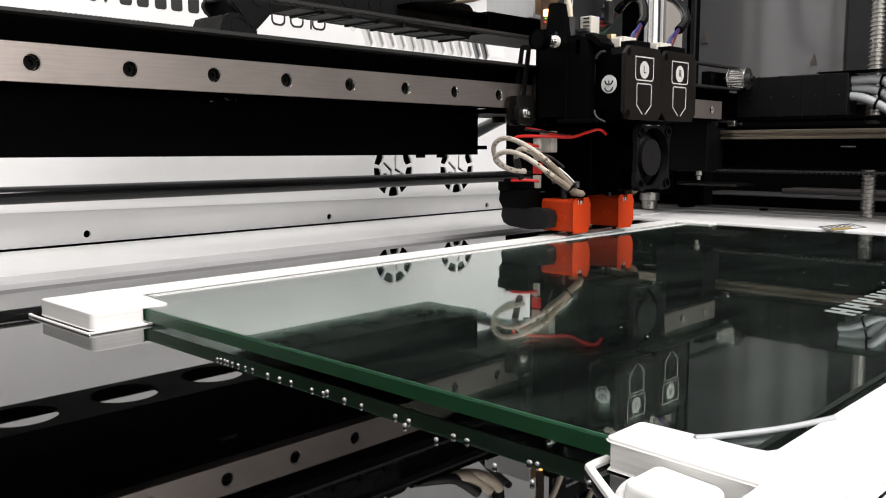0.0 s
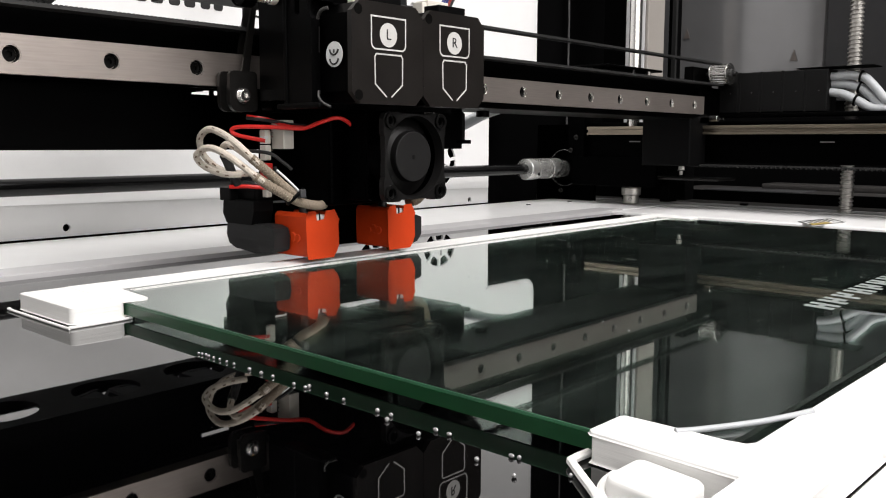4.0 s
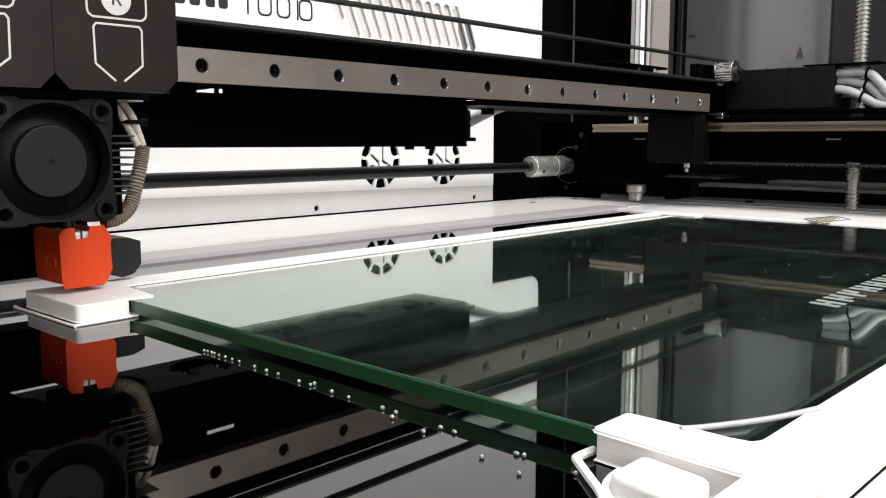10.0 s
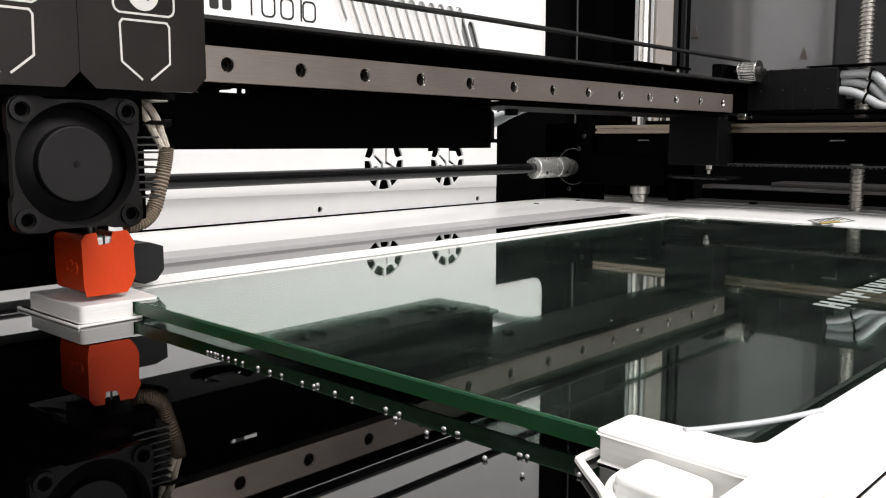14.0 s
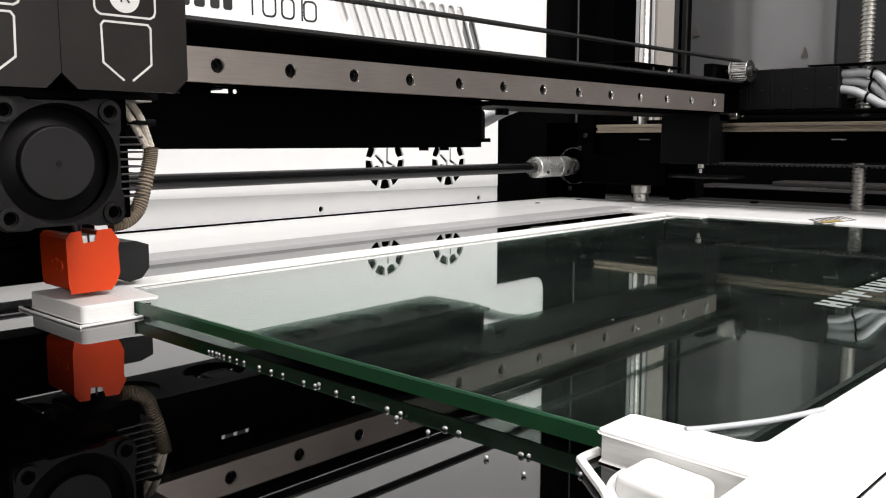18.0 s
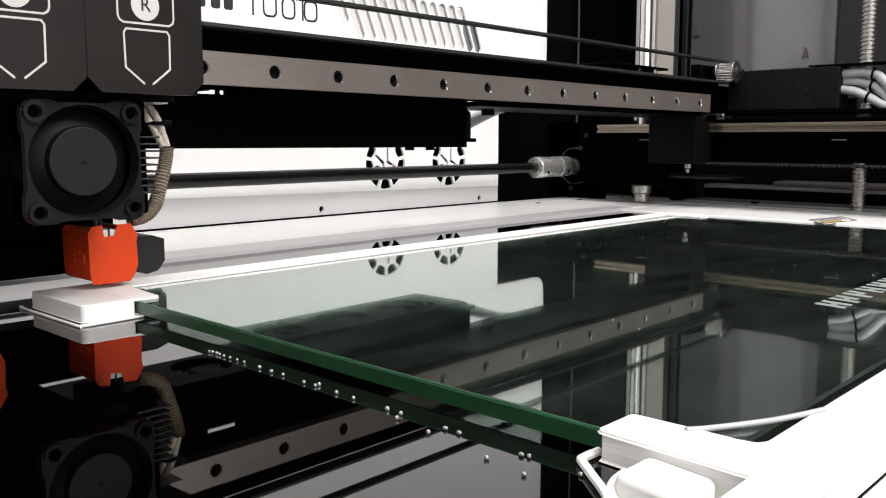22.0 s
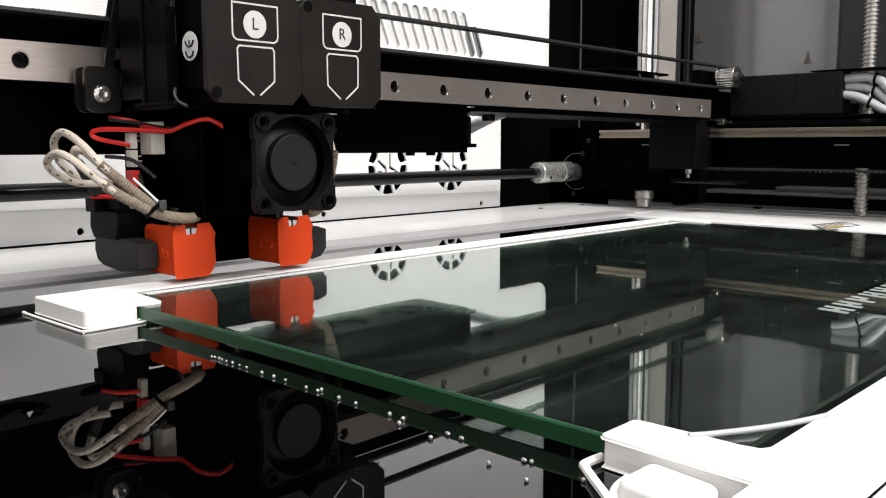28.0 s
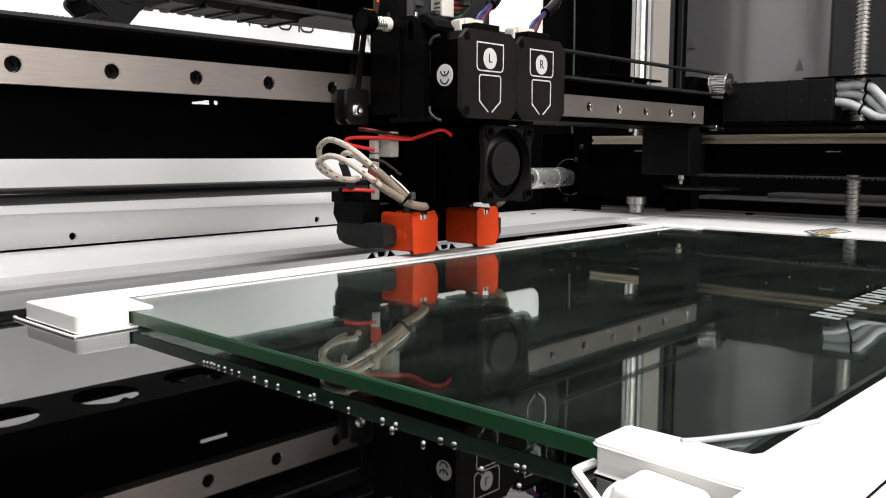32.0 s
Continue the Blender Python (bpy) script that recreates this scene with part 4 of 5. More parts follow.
    part("flange_disc", cy((px, py - 0.0085, pz), (px, py - 0.0071, pz), 0.0097, n=40, bev=0.0004), STEEL, pul)
    part("flange_disc", cy((px, py + 0.0066, pz), (px, py + 0.0078, pz), 0.0097, n=40, bev=0.0004), STEEL, pul)
    part("hub", cy((px, py - 0.0110, pz), (px, py - 0.0085, pz), 0.0044, n=24, bev=0.0004), INK_BLACK, pul)
    part("axle", cy((px, py - 0.0140, pz), (px, py + 0.022, pz), 0.0022, n=16), DARK_STEEL, pul)
    part("pulley_bracket", bx(0.712, 0.750, 0.0135, 0.022, 0.0800, 0.1240, 0.0008), BLACK_SATIN, g)
    top = bx(-0.55, px, py - 0.0005, py + 0.0060, pz + pr + 0.0006, pz + pr + 0.0020)
    for i in range(0, 300):
        x = px - 0.002 * i
        top = bx(x - 0.0010, x, py - 0.0005, py + 0.0060, pz + pr + 0.0002, pz + pr + 0.0006, 0, top)
    part("belt_upper_run", top, BLACK_RUBBER, g, "toothed black belt")
    low = bx(-0.55, px, py - 0.003, py + 0.006, pz - pr - 0.0020, pz - pr - 0.0006)
    for i in range(300):
        x = px - 0.002 * i
        low = bx(x - 0.0010, x, py - 0.003, py + 0.006, pz - pr - 0.0006, pz - pr - 0.0003, 0, low)
    part("belt_lower_run", low, BLACK_RUBBER, g, "toothed black belt")
    # carriage on the side axis
    part("side_carriage", bx(0.692, 0.726, 0.004, 0.050, 0.0380, 0.0812, 0.0012), BLACK_PLASTIC, g, "matt black carriage block")
    part("bolt", cy((0.706, 0.018, 0.0340), (0.706, 0.018, 0.0380), 0.0028, n=6), SCREW_STEEL, g, "bright hexagon bolt")
    part("bolt_tip", cy((0.706, 0.018, 0.0300), (0.706, 0.018, 0.0340), 0.0015, n=14), SCREW_STEEL, g)
    part("bolt_washer", cy((0.706, 0.018, 0.0334), (0.706, 0.018, 0.0342), 0.0034, n=18), DARK_STEEL, g)
    part("end_block", bx(0.7085, 0.760, 0.004, 0.036, 0.0740, 0.1060, 0.001), BLACK_ANOD, g)
    for x in (0.728, 0.741):
        part("end_screw", cy((x, -0.004, 0.0790), (x, 0.004, 0.0790), 0.0030, n=16, bev=0.0005), STEEL, g)
    part("belt_clamp", bx(0.585, 0.640, 0.018, 0.034, 0.1086, 0.1150, 0.0008), BLACK_PLASTIC, g)
    part("clamp_screw", cy((0.612, 0.014, 0.1090), (0.612, 0.014, 0.1149), 0.0018, n=14), DARK_STEEL, g)
    part("clamp_screw", cy((0.636, 0.014, 0.1090), (0.636, 0.014, 0.1149), 0.0020, n=14), SCREW_STEEL, g)
    part("clamp_lid", bx(0.568, 0.652, 0.010, 0.046, 0.1146, 0.1164, 0.0006), BLACK_SATIN, g)
    part("loom", tube([(0.428, 0.062, 0.060), (0.446, 0.063, 0.0640), (0.464, 0.064, 0.069), (0.500, 0.066, 0.0805), (0.530, 0.066, 0.0855), (0.58, 0.062, 0.088)], 0.0042, 12),
         GREY_RUBBER, g, "grey cable behind the beam")
    return g


# ---- the print head: its own space has x = 0 at the cooling fan's middle, y = 0 at the rail's face ----


def fan(parent, cx, cz, y, s=0.0197):
    """A square axial fan of about 38 mm, facing the viewer."""
    bore = ring(0, 0, s * 0.925, 64)
    tabs = [ring(sx * s * 0.80, sz * s * 0.80, 0.0019, 14) for sx in (-1, 1) for sz in (-1, 1)]
    lug = [(1.0, 0.52), (1.0, 0.84), (0.955, 0.945), (0.84, 1.0), (0.52, 1.0)]     # one corner; the sides between the lugs stand back a little
    out = []
    for k in range(4):
        c, q = (1, 0, -1, 0)[k], (0, 1, 0, -1)[k]
        out += [(s * (u * c - v * q), s * (u * q + v * c)) for u, v in [(0.962, 0.44), *lug, (0.44, 0.962)]]
    f = part("fan_frame", plate([(cx + u, cz + v) for u, v in out], [[(cx + u, cz + v) for u, v in lp] for lp in [bore, *tabs]], "xz", y, y + 0.0030), FAN_BLACK, parent,
             "black plastic fan frame", smooth=False)
    part("fan_shroud", plate([(cx + u, cz + v) for u, v in ring(0, 0, s * 0.985, 48)], [[(cx + u, cz + v) for u, v in ring(0, 0, s * 0.955, 48)]], "xz", y + 0.0030, y + 0.0105),
         BLACK_ANOD, f, smooth=False)
    part("fan_back", plate([(cx + u, cz + v) for u, v in out], [], "xz", y + 0.0106, y + 0.0116), BLACK_ANOD, f, smooth=False)
    lip = bmesh.new()
    n = 48
    for k in range(n):
        a0, a1 = 2 * math.pi * k / n, 2 * math.pi * (k + 1) / n
        q = [(0.925 * s, 0.0), (0.885 * s, 0.0045)]
        lip.faces.new([lip.verts.new((cx + r * math.cos(a), y + d, cz + r * math.sin(a))) for (r, d), a in ((q[0], a0), (q[0], a1), (q[1], a1), (q[1], a0))])
    part("inlet_cone", lip, FAN_BLACK, f)
    part("fan_hub", cy((cx, y + 0.0100, cz), (cx, y + 0.0012, cz), s * 0.572, n=48, bev=0.0004), HUB, f, "dark grey round fan hub")
    part("hub_dimple", cy((cx, y + 0.0012, cz), (cx, y + 0.0010, cz), s * 0.045, n=14), FAN_BLACK, f)
    rot = bmesh.new()
    for k in range(n):
        a0, a1 = 2 * math.pi * k / n, 2 * math.pi * (k + 1) / n
        q = [(0.93 * s, 0.0088), (0.76 * s, 0.0070), (0.582 * s, 0.0046)]
        for u, w in zip(q, q[1:]):
            rot.faces.new([rot.verts.new((cx + r * math.cos(a), y + d, cz + r * math.sin(a))) for (r, d), a in ((u, a0), (u, a1), (w, a1), (w, a0))])
    part("rotor_ring", rot, FAN_BLACK, f, "dark ring of the whirling blades")
    for sx in (-1, 1):
        for sz in (-1, 1):
            part("corner_boss", plate([(cx + u, cz + v) for u, v in ring(sx * s * 0.80, sz * s * 0.80, 0.0035, 24)], [[(cx + u, cz + v) for u, v in ring(sx * s * 0.80, sz * s * 0.80, 0.0022, 24)]],
                                      "xz", y - 0.0012, y + 0.0004), BOSS_BLACK, f, smooth=False)
            # Shallow black disc: its colour stands for the shade down the boss hole.
            part("boss_well", cy((cx + sx * s * 0.80, y + 0.0008, cz + sz * s * 0.80), (cx + sx * s * 0.80, y + 0.0012, cz + sz * s * 0.80), 0.0022, n=20), BLACK_ANOD, f)


def sock(parent, x0, x1):
    """An orange silicone cover round one heater block, with its notch, and the nozzle under it."""
    y0, y1, z0, zt = -0.0385, -0.0135, 0.0066, 0.0269
    w = x1 - x0
    n0, n1 = x0 + w * 0.22, x0 + w * 0.64
    prof = [(x0 + 0.0008, z0), (x1 - 0.0030, z0), (x1 - 0.0012, z0 + 0.0022), (x1, z0 + 0.0052), (x1 - 0.0004, zt - 0.0060), (x1 + 0.0002, zt - 0.0040), (x1 - 0.0022, zt),
            (n1, zt - 0.0002), (n1 - 0.0009, zt - 0.0040), (n0 + 0.0006, zt - 0.0046), (n0, zt - 0.0002), (x0 + 0.0012, zt - 0.0004), (x0, zt - 0.0020), (x0 + 0.0002, z0 + 0.0030)]
    b = plate(prof, [], "xz", y0, y1)
    bmesh.ops.remove_doubles(b, verts=b.verts, dist=1e-7)
    bmesh.ops.dissolve_limit(b, angle_limit=0.02, verts=b.verts, edges=b.edges)
    rim = [e for e in b.edges if len(e.link_faces) == 2 and e.calc_face_angle(0) > 0.9]
    bmesh.ops.bevel(b, geom=rim, offset=0.0009, segments=3, affect="EDGES", profile=0.5)
    s = part("silicone_sock", b, SILICONE, parent, "orange silicone heater sock")
    # raised mark on its flank, in plain shapes
    for k, (dy, dz, r) in enumerate(((0.0075, 0.0085, 0.0022), (0.0110, 0.0090, 0.0024), (0.0145, 0.0085, 0.0018))):
        part("raised_mark", cy((x0 + 0.0004, y0 + dy, z0 + dz), (x0 - 0.0004, y0 + dy, z0 + dz), r, r * 0.8, n=10), SILICONE, s)
    part("heater_block", bx(n0 - 0.002, n1 + 0.002, y0 + 0.0009, y1 - 0.002, zt - 0.0075, zt - 0.0012, 0.0004), SILVER, s, "bright aluminium heater block")
    part("block_slit", bx((n0 + n1) / 2 - 0.0003, (n0 + n1) / 2 + 0.0003, y0 + 0.0005, y0 + 0.0010, zt - 0.0075, zt - 0.0004), DARK_STEEL, s)
    xc = (x0 + x1) / 2 - 0.0002
    part("heat_break", cy((xc, -0.0250, zt - 0.002), (xc, -0.0250, 0.0335), 0.0022, n=16), DARK_STEEL, s)
    part("nozzle", cy((xc, -0.0300, 0.0040), (xc, -0.0300, 0.0070), 0.0010, 0.0032, n=20), TIP_BROWN, parent, "small dark brown brass nozzle")


def motor(parent, x0, x1, text, sleeve):
    """A stepper motor with a printed cover plate that carries one letter and two outlines."""
    z0, z1, y = 0.0744, 0.1162, -0.0770
    c = part("motor_body", plate(chamfered(x0 + 0.0006, x1 - 0.0006, z0 + 0.0006, z1 - 0.0006, 0.0045), [], "xz", y + 0.0026, -0.0350), BLACK_SATIN, parent,
                          "black stepper motor", smooth=False)
    b = plate(chamfered(x0, x1, z0, z1, 0.0046), [], "xz", y, y + 0.0026)
    rim = [e for e in b.edges if all(abs(v.co.y - y) < 1e-6 for v in e.verts) and len(e.link_faces) == 2 and e.calc_face_angle(0) > 1.0]
    bmesh.ops.bevel(b, geom=rim, offset=0.0005, segments=2, affect="EDGES", profile=0.5)
    part("cover_plate", b, MOTOR_PLATE, c, "charcoal cover plate with white printed outlines", smooth=False)
    xm = (x0 + x1) / 2
    d0, d1 = y - 0.00012, y - 0.00002
    sh = [(xm - 0.0099, 0.1104), (xm + 0.0099, 0.1104), (xm + 0.0099, 0.0993), (xm + 0.0094, 0.0980), (xm + 0.0081, 0.0972), (xm - 0.0081, 0.0972), (xm - 0.0094, 0.0980), (xm - 0.0099, 0.0993)]
    part("printed_outline", stroke(sh, 0.00064, "xz", d0, d1, closed=True), INK_WHITE, c, smooth=False)
    ho = [(xm - 0.0014, 0.0776), (xm - 0.0079, 0.0828), (xm - 0.0081, 0.0940), (xm - 0.0072, 0.0952), (xm + 0.0072, 0.0952), (xm + 0.0081, 0.0940), (xm + 0.0079, 0.0828), (xm + 0.0014, 0.0776)]
    part("printed_outline", stroke(ho, 0.00064, "xz", d0, d1), INK_WHITE, c, smooth=False)
    part("printed_disc", plate(ring(xm - 0.0002, 0.1032, 0.0050, 32), [], "xz", d0, d1), INK_WHITE, c, "white printed disc", smooth=False)
    letter(text, 0.0062, INK_BLACK, c, "printed_letter", Matrix.Translation((xm - 0.0002, d0 - 0.0001, 0.1032)) @ Matrix.Rotation(radians(90), 4, "X"))
    # Flat dark discs: the shade of the screw recesses is put into their colour.
    for sz in ((0.0780, 0.1124) if text == "L" else (0.1124,)):
        part("screw", cy((x0 + 0.0036, y - 0.00008, sz), (x0 + 0.0036, y - 0.00002, sz), 0.0022, n=20), PLATE_DARK, c)
    rnd = random.Random(7 if text == "L" else 8)
    for k in range(7):
        zz, xx = (rnd.uniform(z0 + 0.004, z1 - 0.004), x0 - 0.00005) if k < 4 else (z0 - 0.00005, rnd.uniform(x0 + 0.004, x1 - 0.004))
        part("chip", bx(xx, xx + 0.0005, y - 0.00012, y + 0.0002, zz, zz + 0.0006) if k < 4 else bx(xx, xx + 0.0009, y - 0.00012, y + 0.0002, zz, zz + 0.0005), HUB, c)
    # socket, plug and the four wires that go up into the black sleeve
    part("socket", bx(xm - 0.0085, xm + 0.0095, y + 0.002, y + 0.012, z1 - 0.0006, z1 + 0.0036, 0.0005), BLACK_PLASTIC, c)
    part("plug", bx(xm - 0.0070, xm + 0.0066, y + 0.0100, y + 0.0180, z1 + 0.0030, z1 + 0.0066, 0.0004), CONNECTOR, c, "white plug")
    part("plug_lip", bx(xm - 0.0098, xm - 0.0068, y + 0.0110, y + 0.0170, z1 + 0.0004, z1 + 0.0056, 0.0004), CONNECTOR, c)
    part("plug_rib", bx(xm - 0.0070, xm + 0.0070, y + 0.0122, y + 0.0130, z1 + 0.0030, z1 + 0.0046, 0.0002), CONNECTOR, c)
    start, lead = (Vector(p) for p in sleeve[:2]), [Vector(p) for p in sleeve[1:]]
    p0, p1 = start
    for i, m in enumerate((BLUE_WIRE, BLUE_WIRE, LEAD_RED, BLACK_RUBBER)):
        o = Vector((0.0018 * (i - 1.5), 0, 0))
        part("lead_wire", tube([p0 + o, p0.lerp(p1, 0.5) + o + Vector((0, 0, 0.001)), p1 + o * 0.55, lead[1] + o * 0.2], 0.00085, 8), m, c)
    part("lead_sleeve", tube([p1.lerp(lead[1], 0.35)] + lead[1:], 0.0029, 12), GLOSS_BLACK, c, "glossy black sleeve of the motor lead")


def print_head():
    h = thing("twin_extruder", "black twin-nozzle extruder with two motors and orange nozzle socks", "extruder", at=(0, RAIL_Y, 0))
    part("carriage_plate", plate(rounded(-0.0400, 0.0440, 0.0720, 0.1250, 0.003), [], "xz", -0.0200, -0.0120), BLACK_SATIN, h, "black carriage plate")
    part("rail_slider", bx(-0.0300, 0.0300, -0.0120, -0.0010, 0.0760, 0.1035, 0.001), DARK_STEEL, h)
    # gear housing: rounded hump with an oblong opening, lower motor-side shoulder
    hump = [(-0.0376, 0.0745), (-0.0376, 0.1205), (-0.0395, 0.1225), (-0.0425, 0.1238), (-0.0480, 0.1238), (-0.0512, 0.1222), (-0.0535, 0.1190), (-0.0548, 0.1130), (-0.0562, 0.1100), (-0.0562, 0.0735)]
    slot = [(-0.0470 + 0.0017 * math.cos(q), 0.1165 + (0.0030 if math.sin(q) > 0 else -0.0030) + 0.0017 * math.sin(q)) for q in [2 * math.pi * k / 16 for k in range(16)]]
    gh = part("gear_housing", plate(hump, [slot], "yz", -0.0458, -0.0380), PRINTED_BLACK, h, "black printed gear housing", smooth=False)
    part("housing_core", plate([(u + 0.0006, v - 0.0008) for u, v in hump], [], "yz", -0.0378, 0.0420), PRINTED_BLACK, gh, smooth=False)
    part("housing_rib", bx(-0.0466, -0.0456, -0.0402, -0.0380, 0.0745, 0.1200, 0.0004), PRINTED_BLACK, gh)
    part("idler_arm", plate([(-0.0505, 0.1238), (-0.0540, 0.1240), (-0.0590, 0.1215), (-0.0625, 0.1178), (-0.0620, 0.1162), (-0.0585, 0.1172), (-0.0545, 0.1205), (-0.0515, 0.1205)], [], "yz", -0.0440, -0.0300),
         PRINTED_BLACK, gh, "black printed idler arm", smooth=False)
    part("foot_flange", bx(-0.0470, -0.0400, -0.0620, -0.0330, 0.0728, 0.0752, 0.0008), PRINTED_BLACK, gh)
    # the plugs' wires run back over the motors; sleeves end at the board
    motor(h, -0.0418, -0.0005, "L", [(-0.0170, -0.0657, 0.1205), (-0.0105, -0.0660, 0.1286), (0.0014, -0.0622, 0.1372), (0.0136, -0.0532, 0.1480), (0.0172, -0.0440, 0.1530), (0.0216, -0.0360, 0.1515), (0.0226, -0.0300, 0.1460)])
    motor(h, -0.0003, 0.0411, "R", [(0.0262, -0.0657, 0.1208), (0.0330, -0.0660, 0.1293), (0.0490, -0.0640, 0.1385), (0.0590, -0.0580, 0.1465), (0.0632, -0.0500, 0.1545), (0.0640, -0.0420, 0.1594), (0.0600, -0.0340, 0.1640), (0.0520, -0.0250, 0.1680)])
    st = part("round_sticker", cy((-0.04200, -0.0665, 0.0946), (-0.04224, -0.0665, 0.0946), 0.0052, n=32), STICKER, h, "pale grey round sticker with a dark mark")
    for dz in (0.0020, -0.0018):
        arc = [(-0.04230, -0.0665 + 0.0026 * math.cos(a), 0.0946 + dz + 0.0022 * math.sin(a)) for a in [math.pi * (1 + k / 6) for k in range(7)]]
        part("mark_arc", tube(arc, 0.00042, 6, steps=2), INK_BLACK, st)
    part("mark_arc", tube([(-0.04230, -0.0665, 0.0966), (-0.04230, -0.0665, 0.0951)], 0.00036, 6, steps=2), INK_BLACK, st)
    part("grey_lever", tube([(-0.0436, -0.0580, 0.0800), (-0.0445, -0.0590, 0.0775), (-0.0445, -0.0615, 0.0750), (-0.0430, -0.0650, 0.0732)], 0.0006, 8), LEVER_GREY, h, "worn grey lever tip")
    part("grey_lever", tube([(-0.0440, -0.0586, 0.1094), (-0.0445, -0.0600, 0.1112), (-0.0445, -0.0620, 0.1126), (-0.0435, -0.0645, 0.1132)], 0.0008, 8), LEVER_GREY, h)
    # Thin lighter strip along the motor's rear edge.
    part("side_seam", bx(-0.0422, -0.0418, -0.0570, -0.0565, 0.0960, 0.1066), HUB, h)
    # left bracket: two ear plates with a screw, and two thin lever arms that rise to the knob
    for y in (-0.0125, -0.0045):
        ear = part("ear_plate", plate(rounded(-0.0566, -0.0420, 0.0722, 0.0902, (0.004, 0.002, 0.002, 0.0025)), [], "xz", y, y + 0.0022), EDGE_BLACK, h, "black ear plate", smooth=False)
    part("ear_spacer", bx(-0.0535, -0.0420, -0.0100, -0.0048, 0.076, 0.084), DARK_STEEL, h)
    part("ear_washer", cy((-0.0500, -0.0125, 0.0793), (-0.0500, -0.0130, 0.0793), 0.0036, n=24), STEEL, h)
    socket_screw((-0.0500, -0.0130, 0.0793), (0, -1, 0), 0.0028, 0.0018, h, STEEL)
    for y, dx in ((-0.0052, 0.0), (0.0006, 0.0004)):
        lev = [(-0.0454 + dx, 0.0890), (-0.0412 + dx, 0.0890), (-0.0362 + dx, 0.1195), (-0.0330 + dx, 0.1195), (-0.0330 + dx, 0.1226), (-0.0372 + dx, 0.1226), (-0.0384 + dx, 0.1215)]
        part("lever_arm", plate(lev, [], "xz", y, y + 0.0014), EDGE_BLACK, h, "thin black lever arm", smooth=False)
    # upright fin beside the housing, small board with signal lights behind it
    finp = [(-0.0375, 0.0770), (-0.0375, 0.1250), (-0.0340, 0.1432), (-0.0322, 0.1440), (-0.0255, 0.1442), (-0.0240, 0.1425), (-0.0236, 0.1330), (-0.0215, 0.1260), (-0.0180, 0.1210), (-0.0170, 0.0770)]
    fin = part("upright_fin", plate(finp, [], "yz", -0.0440, -0.0395), PRINTED_BLACK, h, "black printed upright fin", smooth=False)
    part("fin_notch", cy((-0.0441, -0.0300, 0.1262), (-0.0436, -0.0300, 0.1262), 0.0011, n=12), INK_BLACK, fin)
    led = part("light_board", bx(-0.0432, -0.0420, -0.0238, -0.0176, 0.1270, 0.1700, 0.0002), BOARD_BROWN, h, "narrow brown circuit board on edge")
    part("signal_light", bx(-0.0444, -0.0432, -0.0234, -0.0206, 0.1370, 0.1410, 0.0005), LAMP_GLOW, led, "glowing amber signal light")
    part("signal_light", bx(-0.0440, -0.0432, -0.0222, -0.0214, 0.1352, 0.1360, 0.0002), GREEN_GLOW, led, "faint green signal light")
    part("signal_light", bx(-0.0440, -0.0432, -0.0220, -0.0213, 0.1334, 0.1341, 0.0002), RED_GLOW, led, "faint red signal light")
    # thumb knob on its sprung screw
    kx, ky, kz = -0.0628, -0.0305, 0.1212
    kn = part("thumb_knob", cy((kx, ky, kz), (kx + 0.0060, ky, kz), 0.0058, n=36, bev=0.0005), BLACK_PLASTIC, h, "knurled black thumb knob")
    part("knob_rim", plate(ring(ky, kz, 0.0060, 36), [ring(ky, kz, 0.0051, 36)], "yz", kx - 0.0006, kx + 0.0006), BLACK_SATIN, kn)
    for k in range(24):
        a = 2 * math.pi * k / 24
        part("knurl", bx(kx + 0.0004, kx + 0.0058, ky - 0.0004, ky + 0.0004, kz + 0.0056, kz + 0.0061), BLACK_SATIN, kn).matrix_basis = \
            Matrix.Translation((0, ky, kz)) @ Matrix.Rotation(a, 4, "X") @ Matrix.Translation((0, -ky, -kz))
    part("bolt", cy((kx + 0.006, ky, kz), (-0.0400, ky, kz), 0.0016, n=16), STEEL, kn)
    sp = [(kx + 0.0062 + 0.0090 * k / 54, ky + 0.0029 * math.cos(k * 0.7), kz + 0.0029 * math.sin(k * 0.7)) for k in range(55)]
    part("spring", tube(sp, 0.00048, 6, steps=2), STEEL, kn, "bright coil spring")
    part("spring_cap", cy((-0.0478, ky, kz), (-0.0445, ky, kz), 0.0036, n=24, bev=0.0004), CONNECTOR, kn, "white spring cap")
    # circuit board with plugs, behind the motors
    pcb = part("circuit_board", bx(-0.0200, 0.0520, -0.0150, -0.0134, 0.1270, 0.1760, 0.0002), BOARD, h, "black circuit board")
    part("board_plug", bx(0.0015, 0.0110, -0.0240, -0.0152, 0.1312, 0.1420, 0.0006), CONNECTOR, pcb, "white board plug")
    for i in range(4):
        part("plug_slot", bx(0.0011, 0.0016, -0.0225, -0.0180, 0.1330 + 0.0024 * i, 0.1338 + 0.0024 * i), DARK_GREY, pcb)
    part("plug_tab", bx(-0.0025, 0.0014, -0.0230, -0.0160, 0.1318, 0.1340, 0.0003), DARK_GREY, pcb)
    for i, m in enumerate((BLUE_WIRE, LEAD_RED, LEAD_RED, BLACK_RUBBER, GREEN_WIRE)):
        z = 0.1420 - 0.0024 * i
        part("board_wire", tube([(0.0105, -0.0205, z), (0.0165, -0.0225, z - 0.0002), (0.0212, -0.0262, 0.1395 + 0.0006 * (2 - i)), (0.0228, -0.0300, 0.1446)], 0.0009, 8), m, pcb)
    part("standoff", cy((0.0160, -0.0300, 0.1238), (0.0160, -0.0300, 0.1308), 0.0034, n=6), BRASS, h, "warm metal hexagon standoff")
